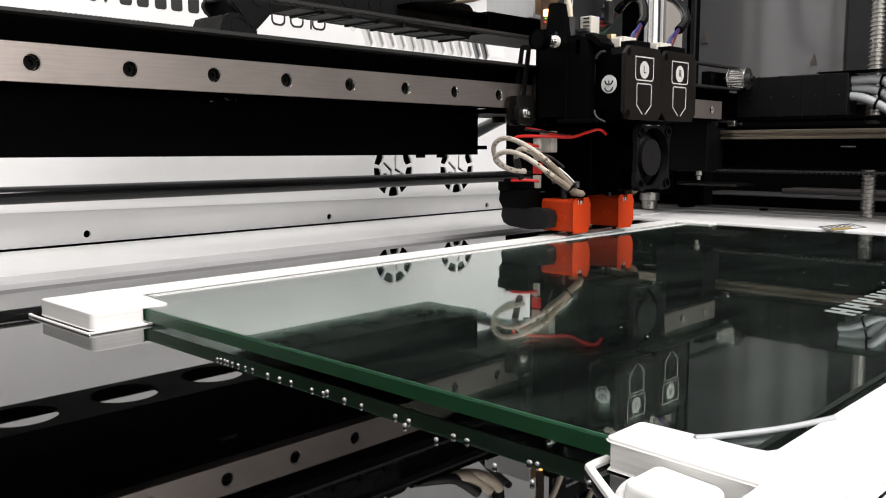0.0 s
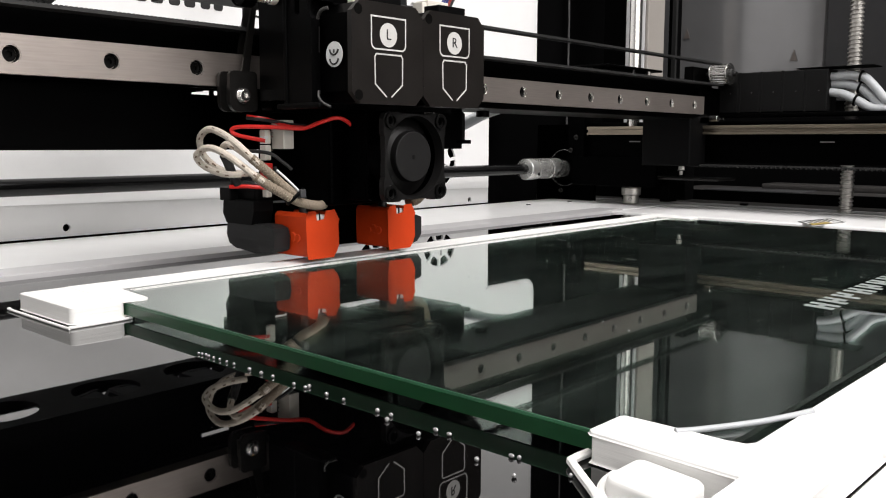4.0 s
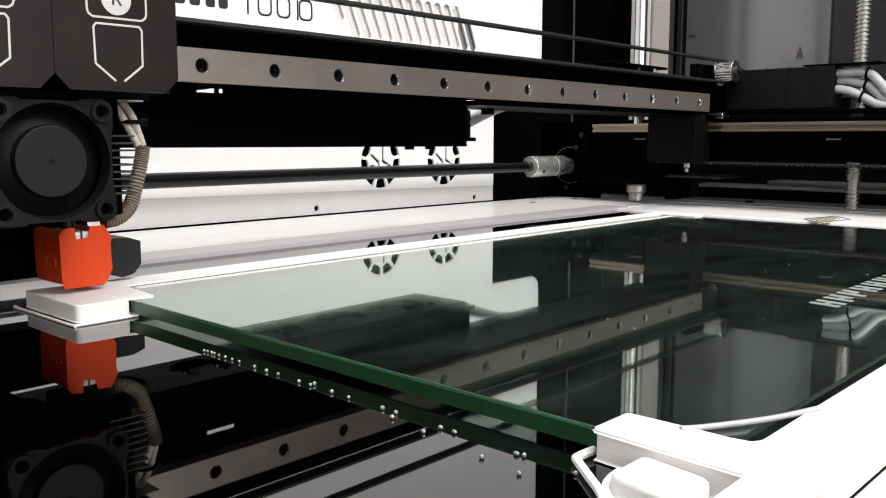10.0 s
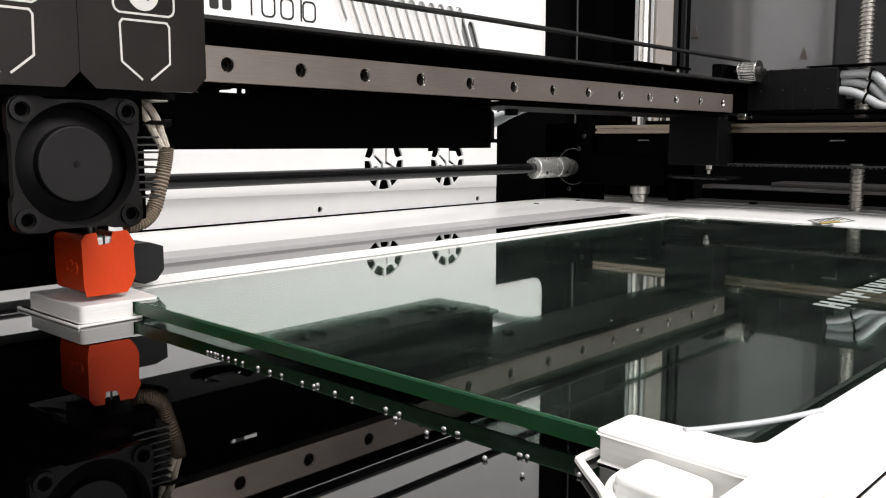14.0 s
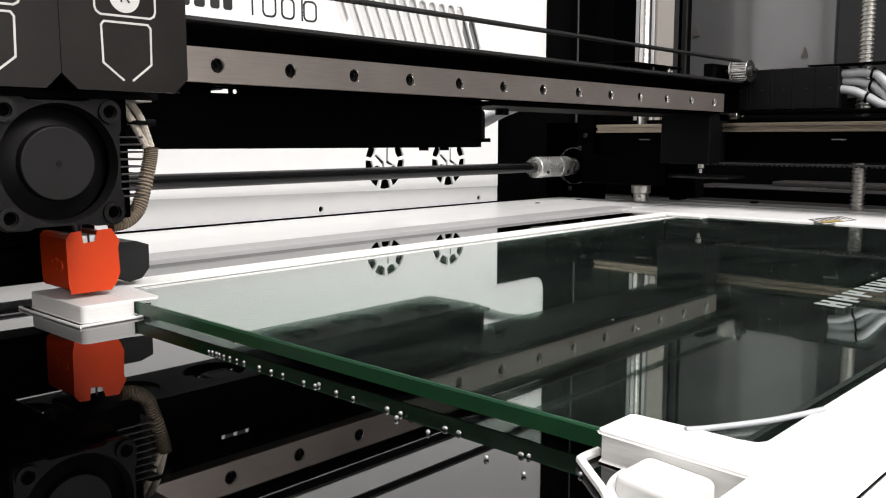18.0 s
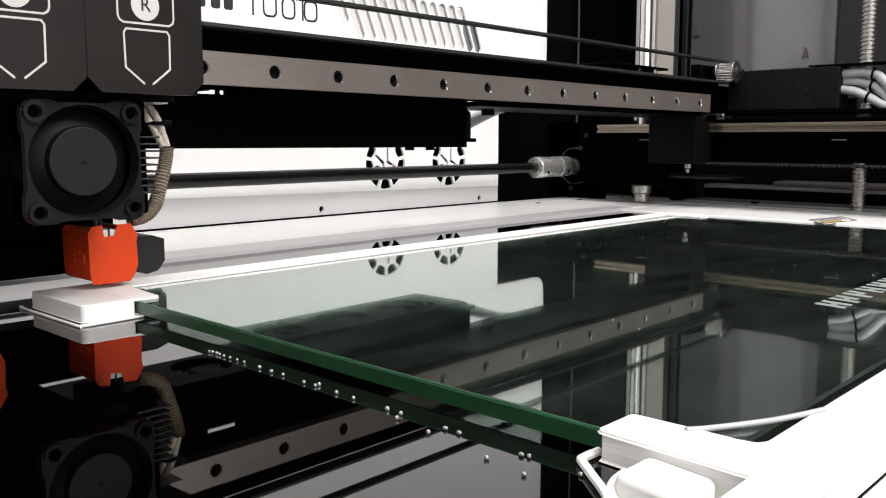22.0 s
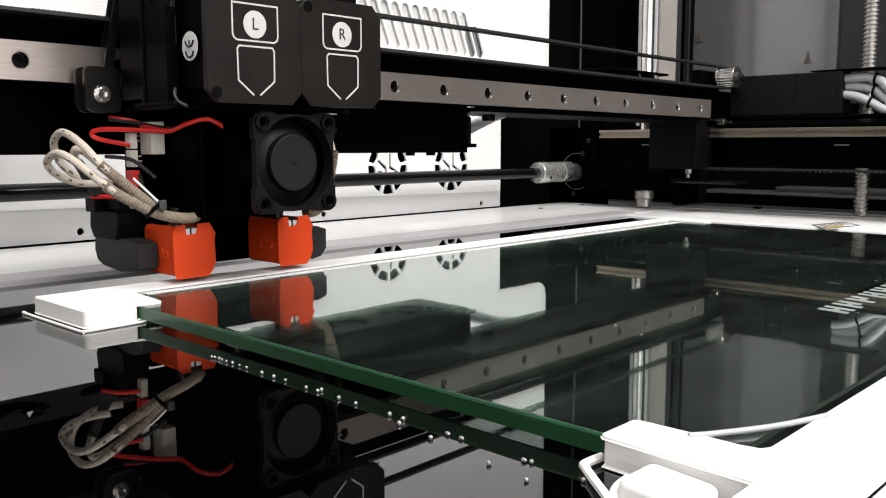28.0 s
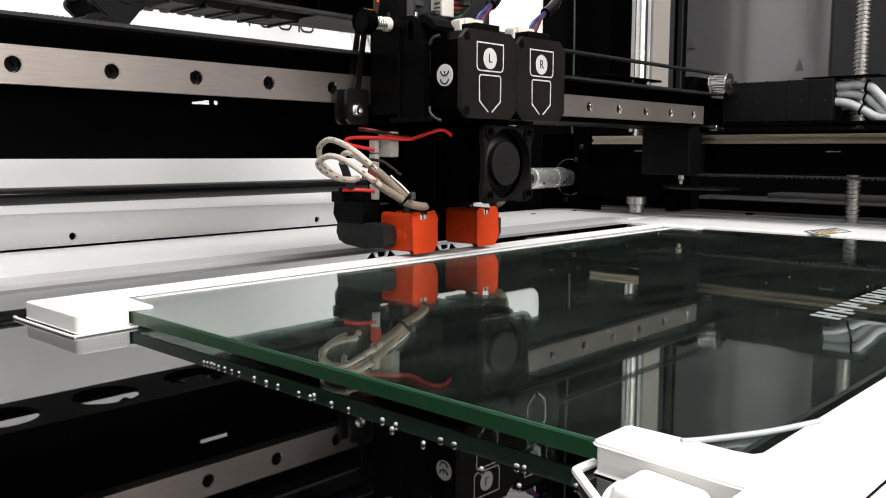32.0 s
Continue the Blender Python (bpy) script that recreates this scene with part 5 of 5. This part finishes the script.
    part("standoff", cy((-0.0230, -0.0260, 0.1238), (-0.0230, -0.0260, 0.1300), 0.0026, n=6), ALU, h)
    for i in range(14):
        part("pin", bx(-0.0060 + 0.0025 * i, -0.0052 + 0.0025 * i, -0.0172, -0.0150, 0.1560, 0.1600), ALU, pcb)
    for i in range(14):
        part("pin", bx(-0.0060 + 0.0025 * i, -0.0052 + 0.0025 * i, -0.0160, -0.0150, 0.1640, 0.1656), STICKER, pcb)
    part("brass_ring", plate(ring(0.0330, 0.1590, 0.0030, 24), [ring(0.0330, 0.1590, 0.0018, 24)], "xz", -0.0156, -0.0150), BRASS, pcb)
    part("printed_ring", plate(ring(-0.0110, 0.1500, 0.0046, 28), [ring(-0.0110, 0.1500, 0.0041, 28)], "xz", -0.0153, -0.0150), STICKER, pcb, smooth=False)
    for x, z, w in ((-0.0130, 0.1362, 0.0050), (-0.0080, 0.1362, 0.0030), (0.0240, 0.1440, 0.0040), (0.0300, 0.1390, 0.0030), (0.0260, 0.1500, 0.0060)):
        part("chip", bx(x, x + w, -0.0166, -0.0150, z, z + 0.0026, 0.0002), DARK_GREY, pcb)
    # bright folded shield and the dark mount that carries the chain's end
    sh = part("chain_mount", bx(-0.0500, 0.0320, 0.0180, 0.0600, 0.1300, 0.1436, 0.0008), BLACK_ANOD, h)
    # Added sheet: keeps the pale cables out of the bed's reflection.
    part("cable_pan", bx(-0.1150, -0.0502, 0.0180, 0.0620, 0.1400, 0.1420, 0.0004), BLACK_ANOD, sh, "added black sheet that hides the cables from below")
    part("shield", bx(-0.0060, 0.0320, 0.0170, 0.0560, 0.1452, 0.1700, 0.0006), BRASS_PALE, sh, "warm bright metal shield")
    part("shield_lip", bx(-0.0075, 0.0326, 0.0150, 0.0168, 0.1432, 0.1458, 0.0003), SILVER, sh, "bright folded lip of the shield")
    part("shield_lip", bx(-0.0082, -0.0062, 0.0150, 0.0560, 0.1440, 0.1700, 0.0003), SILVER, sh)
    for i, (x, z) in enumerate(((-0.0420, 0.1560), (-0.0520, 0.1545), (-0.0640, 0.1530))):
        part("cable", tube([(x + 0.012, 0.024, z + 0.014), (x, 0.022 + 0.003 * i, z + 0.004), (x - 0.014, 0.026, z - 0.003), (x - 0.040, 0.034, z - 0.006)], 0.0036, 12),
             SLEEVE_PALE if i < 2 else BLACK_RUBBER, sh, "cream cable jacket" if i < 2 else "black cable jacket")
    for x, y, z in ((-0.0300, -0.0300, 0.1350), (0.0170, -0.0270, 0.1500)):
        part("feed_tube", tube([(x, y, z), (x - 0.0004, y + 0.001, z + 0.010), (x - 0.003, y + 0.006, z + 0.026), (x - 0.010, y + 0.016, z + 0.055)], 0.0019, 12), SLEEVE_PALE, h,
             "pale filament feed tube")
        part("tube_fitting", cy((x, y, z - 0.012), (x, y, z + 0.002), 0.0034, n=6), DARK_STEEL, h)
    part("umbilical", tube([(0.000, 0.040, 0.181), (0.040, 0.105, 0.186), (0.080, 0.150, 0.190), (0.118, 0.172, 0.203)], 0.0028, 12), CHAIN_BLACK, h, "black wire bundle behind the head")
    part("umbilical_sleeve", tube([(0.114, 0.170, 0.2005), (0.136, 0.176, 0.220), (0.150, 0.178, 0.256), (0.155, 0.178, 0.310), (0.155, 0.176, 0.420)], 0.0062, 14), CHAIN_BLACK, h,
         "thick black cable sleeve rising behind the head")
    # hot ends: finned heat sinks behind the fans
    for x0 in (-0.0310, 0.0110):
        hs = part("heat_sink", bx(x0 + 0.006, x0 + (0.0300 if x0 < 0 else 0.0262), -0.0420, -0.0120, 0.0315, 0.0745, 0.0008), BLACK_ANOD, h, "black finned heat sink")
        for k in range(9):
            z = 0.0335 + 0.0044 * k if x0 < 0 else 0.0390 + 0.0026 * k
            part("fin", bx(x0 + 0.0052, x0 + (0.0350 if x0 < 0 else 0.0308), -0.0440, -0.0110 if x0 < 0 else -0.0300, z, z + 0.0007, 0.0002), BLACK_ANOD if x0 < 0 else LEVER_GREY, hs)
    fan(h, 0.0, 0.0522, -0.0720)
    part("fan_duct", bx(-0.0195, 0.0195, -0.0604, -0.0440, 0.0325, 0.0720, 0.001), BLACK_ANOD, h)
    part("core_body", bx(-0.0262, 0.0060, -0.0440, -0.0080, 0.0300, 0.0745, 0.0015), BLACK_ANOD, h, "black printed core of the head")
    part("terminal_board", bx(-0.0400, -0.0262, -0.0106, -0.0090, 0.0310, 0.0735, 0.0004), BLACK_ANOD, h)
    part("tool_plate", bx(-0.0330, 0.0420, -0.0120, 0.0060, 0.0068, 0.0208, 0.0015), BLACK_ANOD, h)
    part("tool_neck", bx(-0.0158, 0.0380, -0.0110, 0.0050, 0.0206, 0.0300, 0.0008), BLACK_ANOD, h)
    part("tool_neck", bx(-0.0330, -0.0160, -0.0110, 0.0050, 0.0206, 0.0300, 0.0008), BLACK_ANOD, h)
    sock(h, -0.0352, -0.0178)
    sock(h, 0.0154, 0.0327)
    # part-cooling ducts at both sides
    prof = [(0.0100, 0.0212), (-0.0205, 0.0208), (-0.0255, 0.0196), (-0.0268, 0.0160), (-0.0262, 0.0100), (-0.0240, 0.0086), (-0.0120, 0.0074), (0.0040, 0.0088), (0.0090, 0.0108), (0.0110, 0.0150)]
    b = plate(prof, [], "yz", -0.0450, -0.0362)
    bmesh.ops.bevel(b, geom=[e for e in b.edges if len(e.link_faces) == 2 and e.calc_face_angle(0) > 0.9], offset=0.0018, segments=3, affect="EDGES", profile=0.5)
    part("air_duct", b, DUCT_BLACK, h, "black printed part-cooling duct")
    part("duct_neck", plate([(0.0090, 0.0205), (-0.0110, 0.0205), (-0.0130, 0.0270), (-0.0130, 0.0318), (0.0110, 0.0318), (0.0120, 0.0250)], [], "yz", -0.0462, -0.0352), BLACK_PLASTIC, h, smooth=False)
    part("blower", bx(-0.0440, -0.0330, -0.0120, 0.0110, 0.0312, 0.0390, 0.0015), BLACK_PLASTIC, h, "black blower body")
    part("blower_tab", bx(-0.0485, -0.0440, 0.0020, 0.0110, 0.0312, 0.0372, 0.0006), BLACK_PLASTIC, h)
    dr = [(0.0330, 0.0208), (0.0470, 0.0208), (0.0522, 0.0190), (0.0522, 0.0100), (0.0490, 0.0062), (0.0440, 0.0052), (0.0370, 0.0090), (0.0330, 0.0130)]
    b = plate(dr, [], "xz", -0.0250, -0.0020)
    bmesh.ops.bevel(b, geom=[e for e in b.edges if len(e.link_faces) == 2 and e.calc_face_angle(0) > 0.7], offset=0.0009, segments=2, affect="EDGES", profile=0.5)
    part("air_duct", b, DUCT_BLACK, h, "black printed part-cooling duct")
    # ivory terminal blocks with their pins, red wires
    for x0, x1, y0, z0, z1, m in ((-0.0402, -0.0370, -0.0150, 0.0577, 0.0642, CONNECTOR), (-0.0402, -0.0370, -0.0150, 0.0503, 0.0572, CONNECTOR), (-0.0336, -0.0276, -0.0200, 0.0554, 0.0687, CONNECTOR),
                                  (-0.0403, -0.0368, -0.0158, 0.0420, 0.0490, RED_WIRE), (-0.0402, -0.0370, -0.0150, 0.0332, 0.0411, CONNECTOR)):
        part("terminal_block", bx(x0, x1, y0, -0.0105, z0, z1, 0.0004), m, h, "red terminal block" if m is RED_WIRE else "ivory terminal block")
    part("terminal_notch", bx(-0.0408, -0.0388, -0.0153, -0.0120, 0.0600, 0.0613), STICKER, h)
    for z in (0.0526, 0.0547, 0.0610, 0.0631, 0.0652):
        part("solder_tip", cy((-0.0360, -0.0110, z), (-0.0342, -0.0128, z), 0.0007, 0.0003, n=8), STEEL, h)

    def back(pts, shifts):
        """Sets points of a wire further back along the view of the left side."""
        return [(x + 0.57 * q, y + q, 0.0597 + (z - 0.0597) * (1 + q / 0.32)) for (x, y, z), q in zip(pts, shifts)]

    for pts in (back([(-0.0487, -0.0300, 0.0592), (-0.0540, -0.0160, 0.0615), (-0.0552, -0.0120, 0.0632), (-0.0548, -0.0130, 0.0648), (-0.0526, -0.0200, 0.0654), (-0.0464, -0.0380, 0.0649), (-0.0400, -0.0460, 0.0646),
                      (-0.0362, -0.0520, 0.0672), (-0.0285, -0.0540, 0.0692), (-0.0226, -0.0550, 0.0668), (-0.0180, -0.0550, 0.0629)], (0.015, 0.009, 0.007, 0.007, 0.009, 0.012, 0.011, 0.007, 0.005, 0.005, 0.005)),
                back([(-0.0531, -0.0220, 0.0699), (-0.0467, -0.0300, 0.0683), (-0.0429, -0.0400, 0.0653), (-0.0395, -0.0462, 0.0650)], (0.014, 0.014, 0.013, 0.013)),
                back([(-0.0545, -0.0080, 0.0385), (-0.0523, -0.0200, 0.0390), (-0.0490, -0.0300, 0.0386)], (0.006, 0.010, 0.014))):
        part("red_wire", tube(pts, 0.00095, 8), RED_WIRE, h, "glossy red wire")
    for pts, q in (([(-0.0534, -0.0220, 0.0692), (-0.0463, -0.0320, 0.0677), (-0.0425, -0.0405, 0.0662), (-0.0390, -0.0465, 0.0656)], 0.0135),
                   ([(-0.0539, -0.0200, 0.0548), (-0.0510, -0.0340, 0.0539), (-0.0482, -0.0400, 0.0504), (-0.0450, -0.0430, 0.0468)], 0.009),
                   ([(-0.0475, -0.0345, 0.0480), (-0.0470, -0.0365, 0.0420), (-0.0460, -0.0380, 0.0370)], 0.012)):
        part("black_wire", tube(back(pts, [q] * 4), 0.0008, 8), BLACK_RUBBER, h)
    # braided heater leads: loops behind the left side, drawn into two woven sleeves that run to the heater block
    loops = ([(-0.0598, -0.0390, 0.0482), (-0.0633, -0.0374, 0.0518), (-0.0645, -0.0266, 0.0586), (-0.0650, -0.0150, 0.0632), (-0.0647, -0.0060, 0.0640), (-0.0646, 0.0004, 0.0600),
              (-0.0622, 0.0018, 0.0530), (-0.0580, -0.0012, 0.0475), (-0.0533, -0.0053, 0.0447), (-0.0450, -0.0075, 0.0442)],
             [(-0.0588, -0.0402, 0.0410), (-0.0626, -0.0392, 0.0440), (-0.0684, -0.0262, 0.0532), (-0.0695, -0.0139, 0.0561), (-0.0699, -0.0052, 0.0528), (-0.0676, -0.0065, 0.0483),
              (-0.0625, -0.0125, 0.0448), (-0.0545, -0.0160, 0.0440)],
             [(-0.0590, -0.0385, 0.0475), (-0.0620, -0.0335, 0.0520), (-0.0640, -0.0275, 0.0560), (-0.0655, -0.0225, 0.0578), (-0.0640, -0.0164, 0.0552), (-0.0600, -0.0138, 0.0500), (-0.0560, -0.0125, 0.0430)])
    rnd = random.Random(5)
    for pts in loops:
        br = part("braided_lead", tube(pts, 0.0015, 10, steps=10, wave=0.05), BRAID, h, "cream braided heater lead with brown flecks")
        line = smooth_line(pts, 10)
        k = 3
        while k < len(line) - 3:
            d = (line[k + 1] - line[k]).normalized()
            q = line[k] + Vector((-0.0009, -0.0009, rnd.uniform(-0.0006, 0.0007)))
            part("fleck", cy(q, q + d * rnd.uniform(0.0012, 0.0022), 0.00045, n=5), BROWN_FLECK, br)
            k += rnd.choice((4, 5, 6, 7))
    part("shrink_tube", tube([(-0.0622, -0.0148, 0.0526), (-0.0600, -0.0138, 0.0500), (-0.0560, -0.0125, 0.0430), (-0.0535, -0.0120, 0.0400)], 0.0021, 10), BLACK_RUBBER, h, "black shrink tube on a lead")
    for pts in ([(-0.0636, -0.0370, 0.0521), (-0.0600, -0.0390, 0.0484), (-0.0555, -0.0412, 0.0440), (-0.0508, -0.0429, 0.0394), (-0.0459, -0.0438, 0.0358)],
                [(-0.0630, -0.0388, 0.0443), (-0.0590, -0.0405, 0.0411), (-0.0530, -0.0430, 0.0372), (-0.0462, -0.0440, 0.0336), (-0.0405, -0.0437, 0.0318), (-0.0350, -0.0425, 0.0308), (-0.0295, -0.0395, 0.0302),
                 (-0.0245, -0.0365, 0.0302), (-0.0235, -0.0290, 0.0300)]):
        part("woven_sleeve", tube(pts, 0.0020, 12, steps=14, wave=0.09), SLEEVE, h, "tan woven sleeve")
    tx, ty, tz = -0.0457, -0.0436, 0.0352
    part("tie", tube([(tx + 0.0034 * math.cos(a), ty + 0.0030 * math.sin(a), tz + 0.0030 * math.cos(a + 0.6)) for a in [2 * math.pi * k / 10 for k in range(11)]], 0.0009, 6, steps=2),
         BLACK_PLASTIC, h, "black cable tie")
    part("tie_lock", bx(tx - 0.0005, tx + 0.0024, ty - 0.0046, ty - 0.0017, tz - 0.0004, tz + 0.0032, 0.0004), DARK_GREY, h)
    part("tie_tail", tube([(tx + 0.0008, ty - 0.0032, tz + 0.0014), (tx - 0.0030, ty - 0.0002, tz + 0.0064), (tx - 0.0060, ty + 0.0048, tz + 0.0114)], 0.0005, 6), STICKER, h)
    # sleeve and fins at the far side of the fan
    part("woven_sleeve", tube([(0.0506, -0.0330, 0.0565), (0.0502, -0.0330, 0.0530), (0.0490, -0.0330, 0.0478), (0.0466, -0.0332, 0.0400), (0.0437, -0.0340, 0.0336), (0.0385, -0.0350, 0.0298), (0.0325, -0.0350, 0.0288)],
                              0.0026, 12, steps=12, wave=0.14), SLEEVE, h, "tan woven sleeve")
    for dx in (-0.0022, 0.0018):
        part("braided_lead", tube([(0.0395 + dx, -0.0310, 0.0765), (0.0415 + dx, -0.0325, 0.0728), (0.0452 + dx, -0.0330, 0.0672), (0.0498 + dx * 0.5, -0.0330, 0.0566)], 0.0014, 10, wave=0.06), BRAID, h)
    part("tie", tube([(0.0462 + 0.0034 * math.cos(a), -0.0320 + 0.0034 * math.sin(a), 0.0655) for a in [2 * math.pi * k / 8 for k in range(9)]], 0.0008, 6, steps=2), BLACK_PLASTIC, h)
    part("tie_lock", bx(0.0492, 0.0526, -0.0345, -0.0315, 0.0642, 0.0668, 0.0004), BLACK_PLASTIC, h)
    part("bent_tab", bx(0.0330, 0.0480, -0.0400, -0.0250, 0.0728, 0.0736, 0.0002), BEIGE, h, "thin bent metal tab")
    return h


# ---- the folding cable chain that follows the head ----
CHAIN_LOW, CHAIN_TOP, CHAIN_PITCH, CHAIN_N, CHAIN_RISE = 0.0675, 0.1385, 0.0200, 20, 0.037


def folding_chain():
    c = thing("cable_chain", "black plastic cable chain folding behind the gantry beam", "cable chain", at=(0, RAIL_Y, 0))
    links = []
    first = None
    for i in range(CHAIN_N):
        if first is None:
            b = None
            for y in (0.0330, 0.0575):
                side = plate(rounded(-0.0108, 0.0108, -0.0104, 0.0104, (0.003, 0.0085, 0.0085, 0.003)), [], "xz", y, y + 0.0028)
                b = merge(b, side)
            for z in (-0.0102, 0.0086):
                b = bx(-0.0080, 0.0072, 0.0336, 0.0598, z, z + 0.0016, 0.0005, b)
            first = part("link", b, CHAIN_BLACK, c)
            part("link_boss", plate(ring(0.0050, 0.0, 0.0052, 24), [ring(0.0050, 0.0, 0.0040, 24)], "xz", 0.0326, 0.0330), CHAIN_BLACK, first)
            part("link_step", bx(-0.0100, -0.0062, 0.0325, 0.0330, -0.0085, 0.0085, 0.0002), CHAIN_BLACK, first)
            part("link_rib", bx(0.0045, 0.0068, 0.0340, 0.0600, -0.0112, -0.0100, 0.0004), CHAIN_BLACK, first)
            links.append(first)
        else:
            o = first.copy()
            scene.collection.objects.link(o)
            o.parent = c
            links.append(o)
            for ch in first.children:
                q = ch.copy()
                scene.collection.objects.link(q)
                q.parent = o
    return c, links


def link_pose(i, hx):
    """Where link i stands when the head is at hx: on the rising upper run, in the fold or on the lower run that lies in the gantry's tray."""
    fold = (hx + 0.098) / 2
    s = (i + 0.5) * CHAIN_PITCH
    start = hx - 0.047
    straight = start - fold
    rise = CHAIN_RISE * min(1.0, max(0.0, straight / 0.18))
    top = CHAIN_TOP + rise * straight
    r = (top - CHAIN_LOW) / 2
    if s < straight:
        return pose(start - s, 0, CHAIN_TOP + rise * s, 0, math.degrees(rise), 0)
    a = (s - straight) / r
    if a < math.pi:
        return pose(fold - r * math.sin(a), 0, top - r * (1 - math.cos(a)), 0, -math.degrees(a), 0)
    return pose(fold + (s - straight - math.pi * r), 0, CHAIN_LOW, 0, -180, 0)


room()
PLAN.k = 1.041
rear_wall()
shaft()
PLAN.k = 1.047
decks()
side_bay()
lead_screw()
bed()
pane()
printed_frame()
beads()
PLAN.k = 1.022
side_axis()
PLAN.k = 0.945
side_chain()
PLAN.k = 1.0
GANTRY = gantry()
HEAD = print_head()
CHAIN, LINKS = folding_chain()


def motions():
    HEAD_ROWS = [
        (0.0, 0.4735, 0.0130), (0.5, 0.4915, 0.0128), (1.0, 0.5074, 0.0127), (1.5, 0.5254, 0.0125), (2.0, 0.5410, 0.0124), (2.5, 0.5043, 0.0122),
        (3.0, 0.4293, 0.0121), (3.5, 0.3515, 0.0119), (4.0, 0.2800, 0.0118), (4.5, 0.2035, 0.0100), (5.0, 0.1320, 0.0060), (5.2, 0.1215, 0.0030),
        (5.5, 0.1190, 0.0015), (6.0, 0.1197, 0.0043), (6.5, 0.1185, -0.0014), (7.0, 0.1205, 0.0040), (7.5, 0.1180, 0.0025), (8.0, 0.1212, -0.0026),
        (8.5, 0.1178, 0.0101), (9.0, 0.1171, -0.0047), (9.5, 0.1221, 0.0014), (10.0, 0.1166, 0.0117), (10.5, 0.1162, -0.0059), (11.0, 0.1226, -0.0009),
        (11.5, 0.1185, 0.0117), (12.0, 0.1157, -0.0001), (12.5, 0.1232, -0.0093), (13.0, 0.1237, 0.0079), (13.5, 0.1155, 0.0118), (14.0, 0.1152, -0.0057),
        (14.5, 0.1245, -0.0068), (15.0, 0.1262, 0.0100), (15.5, 0.1168, 0.0128), (16.0, 0.1160, -0.0045), (16.5, 0.1250, -0.0097), (17.0, 0.1266, 0.0080),
        (17.5, 0.1159, 0.0150), (18.0, 0.1133, 0.0030), (18.5, 0.1157, -0.0114), (19.0, 0.1254, -0.0037), (19.5, 0.1261, 0.0140), (20.0, 0.1126, 0.0152),
        (20.5, 0.1117, -0.0029), (21.0, 0.1198, -0.0120), (21.5, 0.1268, -0.0014), (22.0, 0.1268, 0.0158), (22.5, 0.1123, 0.0177), (23.0, 0.1114, -0.0004),
        (23.5, 0.1149, -0.0132), (24.0, 0.1269, -0.0075), (24.5, 0.1260, 0.0086), (25.0, 0.1181, 0.0173), (25.5, 0.1286, 0.0166), (26.0, 0.1460, 0.0168),
        (26.5, 0.1630, 0.0170), (27.0, 0.1805, 0.0171), (27.5, 0.1934, 0.0174), (28.0, 0.2113, 0.0174), (28.5, 0.2285, 0.0174), (29.0, 0.2456, 0.0174),
        (29.5, 0.2634, 0.0174), (30.0, 0.2806, 0.0174), (30.5, 0.2979, 0.0174), (31.0, 0.3151, 0.0174), (31.5, 0.3324, 0.0174), (32.0, 0.3497, 0.0174)]
    walk(HEAD, [(t, pose(x, RAIL_Y + y, 0)) for t, x, y in HEAD_ROWS])
    walk(CHAIN, [(t, pose(0, RAIL_Y + y, 0)) for t, x, y in HEAD_ROWS])
    walk(GANTRY, [(t, pose(0, RAIL_Y + y, 0.0026, 0, 0.25, 0)) for t, x, y in HEAD_ROWS])
    times, xs = [r[0] for r in HEAD_ROWS], [r[1] for r in HEAD_ROWS]
    steps = sorted(set(times) | {round(1.9 + 0.1 * k, 1) for k in range(35)})
    for i, ob in enumerate(LINKS):
        walk(ob, [(t, link_pose(i, float(np.interp(t, times, xs)))) for t in steps])


motions()
